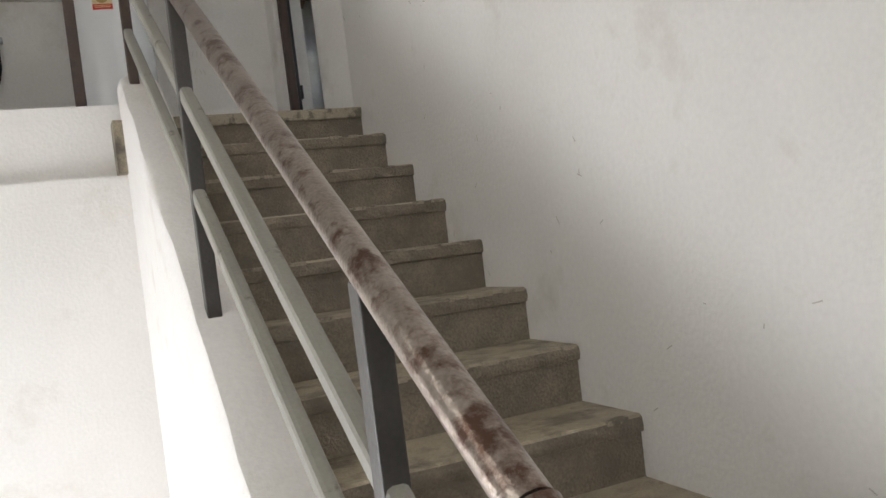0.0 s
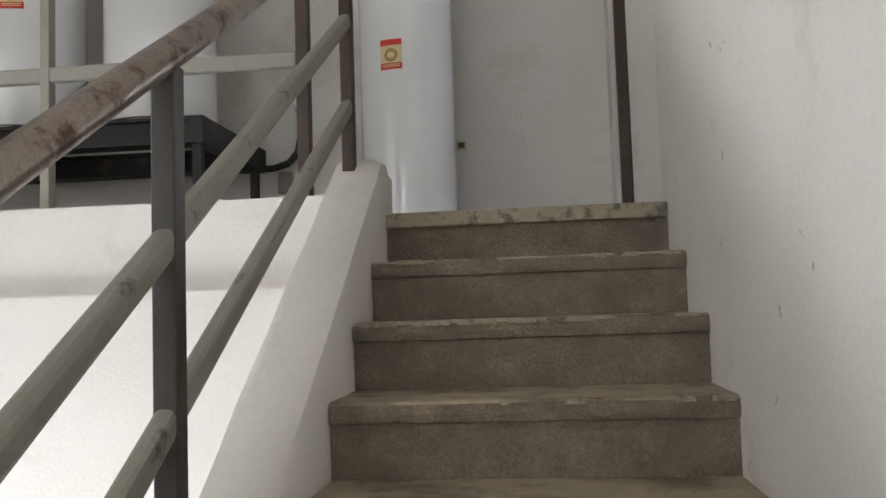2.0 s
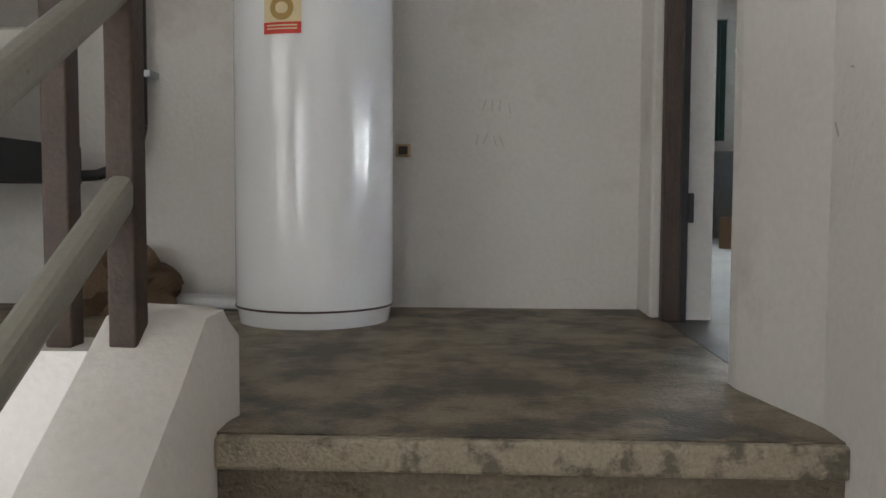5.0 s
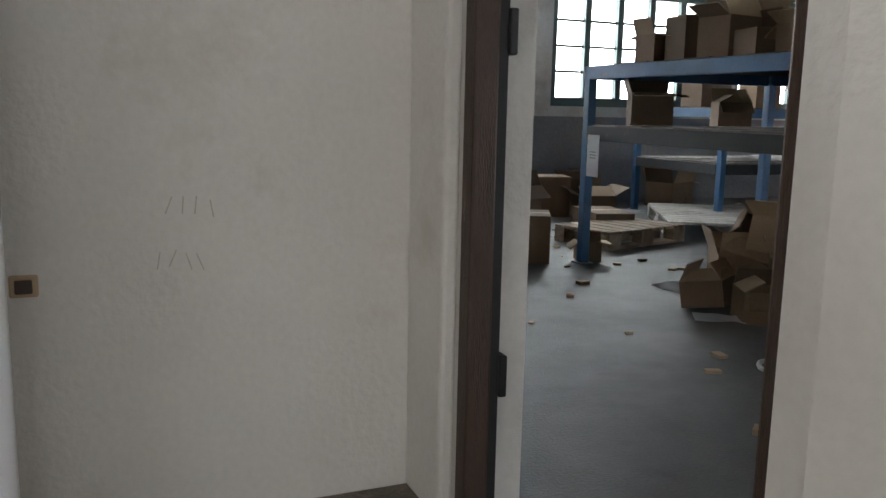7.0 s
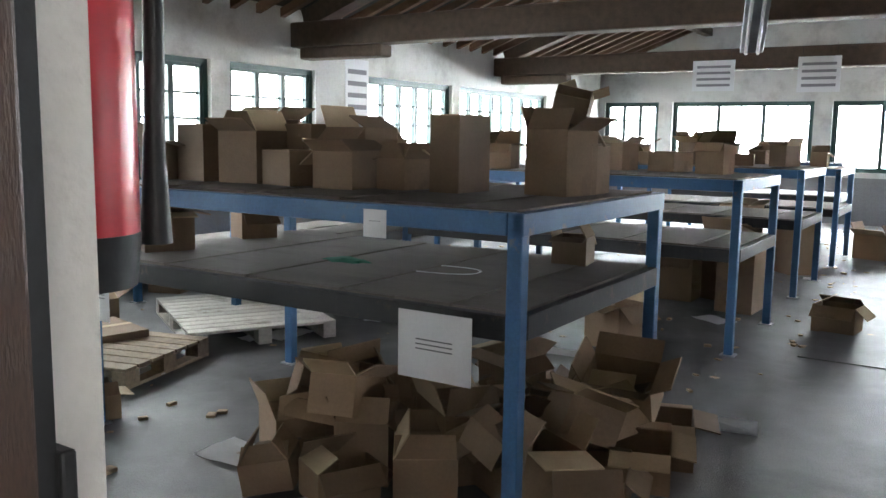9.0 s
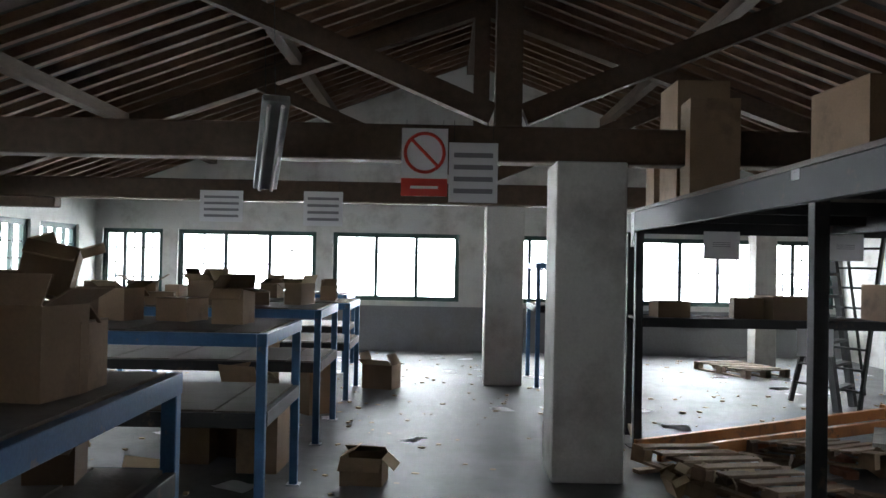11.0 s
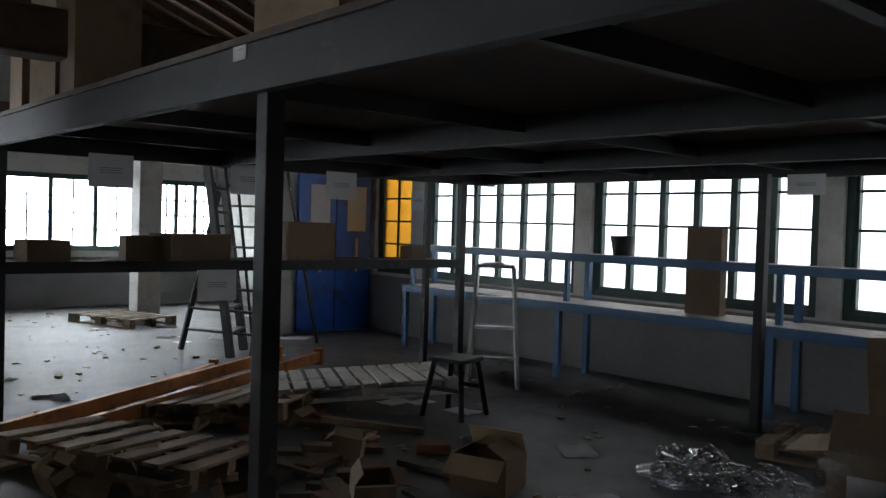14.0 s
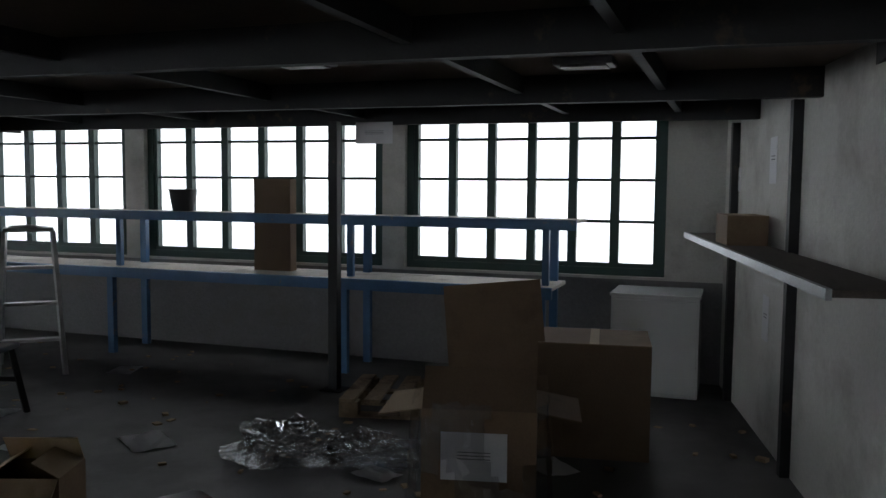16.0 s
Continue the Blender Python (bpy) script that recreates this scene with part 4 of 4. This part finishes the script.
for a, b, r1, r2 in ((0, 0.18, 0.09, 0.12), (0.18, 0.19, 0.128, 0.128)):
    bmesh.ops.create_cone(bm, cap_ends=True, segments=28, radius1=r1, radius2=r2, depth=b - a, matrix=Matrix.Translation((0, 0, (a + b) / 2)))
part("body", bm, BLACK, bucket, smooth=True)

# west wall of the mezzanine bay, shelf on posts
ang = math.degrees(math.atan2(0.36, 1.95))
WM = pose(1.8, -4.38, 0, 0, 0, ang)
ww = struct("wall_bay", B(-0.15, -2.0, 0, 0, 2.45, 2.9, WM), PLASTER_HALL, "scuffed white plaster wall beside the steel shelf", "wall")
struct("wall_bay_end", B(DT, -2.15, 0, 1.35, -2.0, 2.9), PLASTER_HALL, "plain plaster wall", "wall")
ws = thing("wall_shelf", "steel wall shelf with worn board edge", "shelf")
part("board", B(0.03, -1.75, 1.12, 0.3, 1.6, 1.145, WM), BOARD, ws)
part("edge", B(0.3, -1.75, 1.11, 0.32, 1.6, 1.148, WM), GREY_STEEL, ws)
for y in (-1.55, 0.0, 1.5):
    part("post", B(0.0, y - 0.03, 0, 0.05, y + 0.03, 1.9, WM), DARKSTEEL, ws)
p = carton(2.06, -4.95, 1.146, 0.22, 0.36, 0.16, ang, False, label="closed brown carton on the wall shelf")
for y, z, w, h in ((-0.55, 1.75, .16, .26), (-0.6, 0.85, .15, .26), (-1.5, 1.6, .12, .16)):
    s = notice(0, 0, 0, w, h, 0, "white paper taped on the plaster wall", 2)
    s.matrix_basis = WM @ pose(0.004, y, z, 0, 0, 90)
cab = thing("white_cabinet", "low white metal cabinet under the window", "cabinet", pose(2.3, -6.3, 0))
part("body", B(0, 0, 0, 0.6, 0.5, 0.7, bevel=0.008), ENAMEL, cab)
part("top", B(-0.01, -0.005, 0.7, 0.61, 0.51, 0.72, bevel=0.004), ENAMEL, cab)
part("door", B(0.015, 0.5, 0.03, 0.585, 0.515, 0.68, bevel=0.004), ENAMEL, cab)

# wrapped carton, big boxes and film
carton(3.2, -3.6, 0.0, 0.52, 0.42, 0.46, 12, True, label="tall brown carton half wrapped in clear film")
carton(2.82, -4.55, 0.0, 0.6, 0.5, 0.62, 8, False, label="large brown carton with a raised flap")
bf = thing("cardboard_sheet", "large bent sheet of brown cardboard leaning on boxes", "cardboard")
part("sheet", B(-0.27, -0.004, -0.3, 0.27, 0.004, 0.64, pose(3.28, -4.22, 0.3, 8, 6, 8)), CARD, bf)
def film_heap(x, y, sx, sy, h, label, seed):
    f = thing("plastic_film", label, "plastic film")
    bm = bmesh.new()
    bmesh.ops.create_icosphere(bm, subdivisions=5, radius=1)
    o = Vector((seed, seed * 2, 0))
    for v in bm.verts:
        n = v.co.normalized()
        k = 1 + 0.5 * noise.noise(n * 2 + o) + 0.28 * noise.noise(n * 5 + o) + 0.14 * abs(noise.noise(n * 12 + o))
        v.co = Vector((x + n.x * k * sx, y + n.y * k * sy, max(0.003, 0.35 * h + n.z * k * h)))
    part("sheet", bm, FILM, f, smooth=False)
film_heap(4.35, -3.75, 0.28, 0.18, 0.13, "crumpled clear plastic film on the floor", 3)
film_heap(3.85, -3.85, 0.24, 0.16, 0.11, "crumpled clear plastic film on the floor", 7)
drape = thing("plastic_film", "torn clear film draped round an open carton", "plastic film")
bm = bmesh.new()
rows_ = []
for j in range(9):
    z = 0.5 - 0.5 * j / 8
    ring_ = []
    for i in range(56):
        q = 2 * math.pi * i / 56
        c, d = math.cos(q), math.sin(q)
        k = 1 / max(abs(c) / 0.29, abs(d) / 0.24)
        r = k + 0.01 + (0.012 + 0.03 * j / 8) * (0.8 + noise.noise(Vector((c * 4, d * 4, z * 3))) + 0.5 * noise.noise(Vector((c * 13, d * 13, z * 7))))
        ring_.append(bm.verts.new((c * r, d * r, max(0.004, z + 0.03 * noise.noise(Vector((c * 6, d * 6, 5)))))))
    rows_.append(ring_)
for a, b in zip(rows_, rows_[1:]):
    for i in range(56):
        if noise.noise(Vector((a[i].co.x * 5, a[i].co.y * 5, a[i].co.z * 4 + 2))) > -0.22:
            bm.faces.new((a[i], a[(i + 1) % 56], b[(i + 1) % 56], b[i]))
drape.matrix_basis = pose(3.2, -3.6, 0, 0, 0, 12)
part("sheet", bm, FILM, drape)
s_ = notice(0, 0, 0, 0.3, 0.22, 0, "pale printed sheet stuck on a wrapped carton", 3)
s_.matrix_basis = pose(3.2, -3.6, 0.36, 0, 0, 12) @ pose(0.02, 0.216, 0, 0, 0, 180)
tape = thing("tape_roll", "roll of pale packing tape on the floor", "tape roll", pose(3.65, -3.95, 0.0))
bm = bmesh.new(); bmesh.ops.create_cone(bm, cap_ends=False, segments=28, radius1=0.06, radius2=0.06, depth=0.05, matrix=Matrix.Translation((0, 0, 0.025)))
bmesh.ops.create_cone(bm, cap_ends=False, segments=28, radius1=0.04, radius2=0.04, depth=0.05, matrix=Matrix.Translation((0, 0, 0.025)))
part("ring", bm, CARDIN, tape, smooth=True)

# stool, step ladder, steel stairs
stool = thing("stool", "dark four-legged wooden stool on the floor", "stool", pose(6.45, -3.75, 0, 0, 0, 15))
part("seat", B(-0.16, -0.16, 0.42, 0.16, 0.16, 0.455, bevel=0.01), DARKSTEEL, stool)
for sx in (-1, 1):
    for sy in (-1, 1):
        bm = bmesh.new(); beam(bm, (sx * 0.12, sy * 0.12, 0.42), (sx * 0.18, sy * 0.18, 0.0), 0.035, 0.035); part("leg", bm, DARKSTEEL, stool)
for sy in (-1, 1):
    bm = bmesh.new(); beam(bm, (-0.14, sy * 0.15, 0.22), (0.14, sy * 0.15, 0.22), 0.025, 0.03); part("stretcher", bm, DARKSTEEL, stool)
def ladder(x, y, turn, w, h, spread, n, material, label):
    l = thing("step_ladder", label, "ladder", pose(x, y, 0, 0, 0, turn))
    for s in (-1, 1):
        bm = bmesh.new(); beam(bm, (s * w / 2, -spread / 2, 0), (s * w * 0.36, -0.04, h), 0.03, 0.06); part("rail", bm, material, l)
        bm = bmesh.new(); beam(bm, (s * w / 2, spread / 2, 0), (s * w * 0.36, 0.04, h), 0.025, 0.03); part("back_leg", bm, material, l)
    for k in range(1, n + 1):
        f = k / (n + 1)
        ww_ = w / 2 * (1 - f) + w * 0.36 * f - 0.015
        yy = -spread / 2 * (1 - f) - 0.04 * f
        part("tread", B(-ww_, yy - 0.04, h * f - 0.012, ww_, yy + 0.04, h * f + 0.012), material, l)
    part("platform", B(-w * 0.38, -0.12, h, w * 0.38, 0.12, h + 0.03, bevel=0.005), material, l)
    return l
ladder(7.25, -4.95, 224, 0.46, 1.08, 0.6, 3, ALU, "aluminium step ladder with papers on top")
for k in range(2):
    paper_sheet(7.25 + 0.06 * k, -4.95, 1.112 + 0.004 * k, 40 * k, 0.2, 0.24, 0, "sheet of paper on a step ladder")
ladder(10.4, -4.15, 205, 0.95, 2.3, 1.3, 9, DARKSTEEL, "tall dark steel platform ladder")
lean = thing("ladder", "dark steel ladder leaning on the platform ladder", "ladder")
for dx in (0.0, 0.42):
    bm = bmesh.new(); beam(bm, (9.75 + dx, -3.55 - dx * 0.9, 0.0), (10.15 + dx, -3.4 - dx * 0.9, 2.3), 0.05, 0.09); part("rail", bm, DARKSTEEL, lean)
for k in range(1, 9):
    f = k / 9
    bm = bmesh.new(); beam(bm, (9.75 + 0.4 * f, -3.55 + 0.15 * f, 2.3 * f), (10.17 + 0.4 * f, -3.928 + 0.15 * f, 2.3 * f), 0.09, 0.03); part("tread", bm, DARKSTEEL, lean)

# hall details: extinguisher, signs, lamps
ext = thing("fire_extinguisher", "large red fire extinguisher with black hose on wall", "fire extinguisher", pose(DT + 0.11, 1.57, 1.2))
bm = bmesh.new()
bmesh.ops.create_cone(bm, cap_ends=True, segments=36, radius1=0.085, radius2=0.085, depth=0.46, matrix=Matrix.Translation((0, 0, 0.29)))
bmesh.ops.create_cone(bm, cap_ends=True, segments=36, radius1=0.085, radius2=0.03, depth=0.09, matrix=Matrix.Translation((0, 0, 0.565)))
part("cylinder", bm, RED, ext, smooth=True)
bm = bmesh.new(); bmesh.ops.create_cone(bm, cap_ends=True, segments=36, radius1=0.08, radius2=0.087, depth=0.07, matrix=Matrix.Translation((0, 0, 0.035))); part("base", bm, BLACK, ext, smooth=True)
bm = bmesh.new()
hp = [(0.03, 0.0, 0.66), (0.09, -0.04, 0.6), (0.1, -0.05, 0.4), (0.098, -0.045, 0.12)]
for a, b in zip(hp, hp[1:]):
    rod(bm, a, b, 0.014, 10)
rod(bm, (0.098, -0.045, 0.2), (0.098, -0.045, 0.05), 0.014, 10, 0.022)
part("hose", bm, BLACK, ext, smooth=True)
part("valve", B(-0.025, -0.03, 0.61, 0.035, 0.03, 0.68, bevel=0.008), BLACK, ext)
part("bracket", B(-0.11, -0.04, 0.3, -0.085, 0.04, 0.36), BLACK, ext)

def hanging_sign(x, y, z, w, h, label, kind_):
    s = thing("hanging_sign", label, "sign", pose(x, y, z, 0, 0, -90), "hall signs")
    pl = part("plate", B(-w / 2, -0.004, 0, w / 2, 0.004, h), PAPER, s)
    if kind_ == "no":
        bm = bmesh.new()
        for k in range(32):
            a, b = 2 * math.pi * k / 32, 2 * math.pi * (k + 1) / 32
            rod(bm, (0.42 * w * math.cos(a), -0.006, h * 0.64 + 0.42 * w * math.sin(a)), (0.42 * w * math.cos(b), -0.006, h * 0.64 + 0.42 * w * math.sin(b)), 0.012, 6)
        rod(bm, (-0.3 * w, -0.006, h * 0.64 + 0.3 * w), (0.3 * w, -0.006, h * 0.64 - 0.3 * w), 0.012, 6)
        part("prohibition_ring", bm, REDPRINT, pl, "red ring with a slanting bar")
        part("band", B(-w / 2, -0.0065, 0, w / 2, -0.0042, h * 0.26), REDPRINT, pl)
        part("lettering_bar", B(-w * 0.3, -0.0085, h * 0.11, w * 0.3, -0.007, h * 0.15), PAPER, pl)
    else:
        for k in range(4):
            part("lettering_bar", B(-w * 0.4, -0.0065, h * (0.15 + 0.2 * k), w * 0.4, -0.0045, h * (0.23 + 0.2 * k)), INK, pl)
    for q in (-0.4, 0.4):
        bm = bmesh.new(); rod(bm, (q * w, 0, h), (q * w, 0, max(h + 0.02, 2.62 - z)), 0.002, 5); part("wire", bm, DARKSTEEL, s)
    return s
hanging_sign(6.58, 1.02, 2.06, 0.34, 0.5, "white prohibition sign with red ring, hung from truss", "no")
hanging_sign(6.58, 0.66, 2.02, 0.36, 0.44, "plain pale sign board hung from truss", "text")
hanging_sign(11.15, 3.7, 2.05, 0.55, 0.4, "white lettered sign board hung from truss", "text")
hanging_sign(11.15, 2.4, 2.02, 0.5, 0.44, "white lettered sign board hung from truss", "text")
hanging_sign(7.8, 7.064, 1.6, 0.45, 0.7, "tall white lettered notice by the windows", "text").rotation_euler.z = 0
for x, y, z in ((6.4, 2.12, 2.36),):
    l = thing("fluorescent_lamp", "unlit fluorescent strip lamp hanging askew from the roof", "lamp", pose(x, y, z, 0, 24, 15), "hall strip lamps")
    part("housing", B(-0.6, -0.09, 0.0, 0.6, 0.09, 0.05, bevel=0.008), GREY_STEEL, l)
    for q in (-0.045, 0.045):
        bm = bmesh.new(); rod(bm, (-0.57, q, -0.02), (0.57, q, -0.02), 0.014, 10); part("tube", bm, PVC, l, smooth=True)
    for q in (-0.5, 0.5):
        bm = bmesh.new(); rod(bm, (q, 0, 0.05), (q, 0, roof_z(y) + 0.1 - z), 0.003, 5); part("chain", bm, DARKSTEEL, l)
plate = thing("floor_plate", "chequered steel plate lying in the aisle", "floor plate", kind="structure")
part("plate", B(5.4, 0.5, 0.0, 9.8, 1.5, 0.008), FLOOR, plate)

# litter
LR = random.Random(5)
for k in range(120):
    x, y = LR.uniform(1.8, 14.5), LR.uniform(-5.6, 6.6)
    if 6.4 < x < 7.1 and -0.6 < y < 0.2:
        continue
    s = LR.uniform(0.5, 1.15)
    paper_sheet(x, y, 0.0, LR.uniform(0, 180), 0.21 * s, 0.297 * s, 0, curl=0.012)
bm = bmesh.new()
for k in range(900):
    x, y = LR.uniform(1.0, 15), LR.uniform(-6, 6.8)
    s = LR.uniform(0.008, 0.03)
    box(bm, -s, -s * LR.uniform(0.3, 1), 0, s, s * 0.6, s * LR.uniform(0.1, 0.7), pose(x, y, 0.0, 0, 0, LR.uniform(0, 180)))
tagged(part("litter", bm, CARDIN), "small scraps of cardboard and rubble on the floor", "litter", kind="stuff")
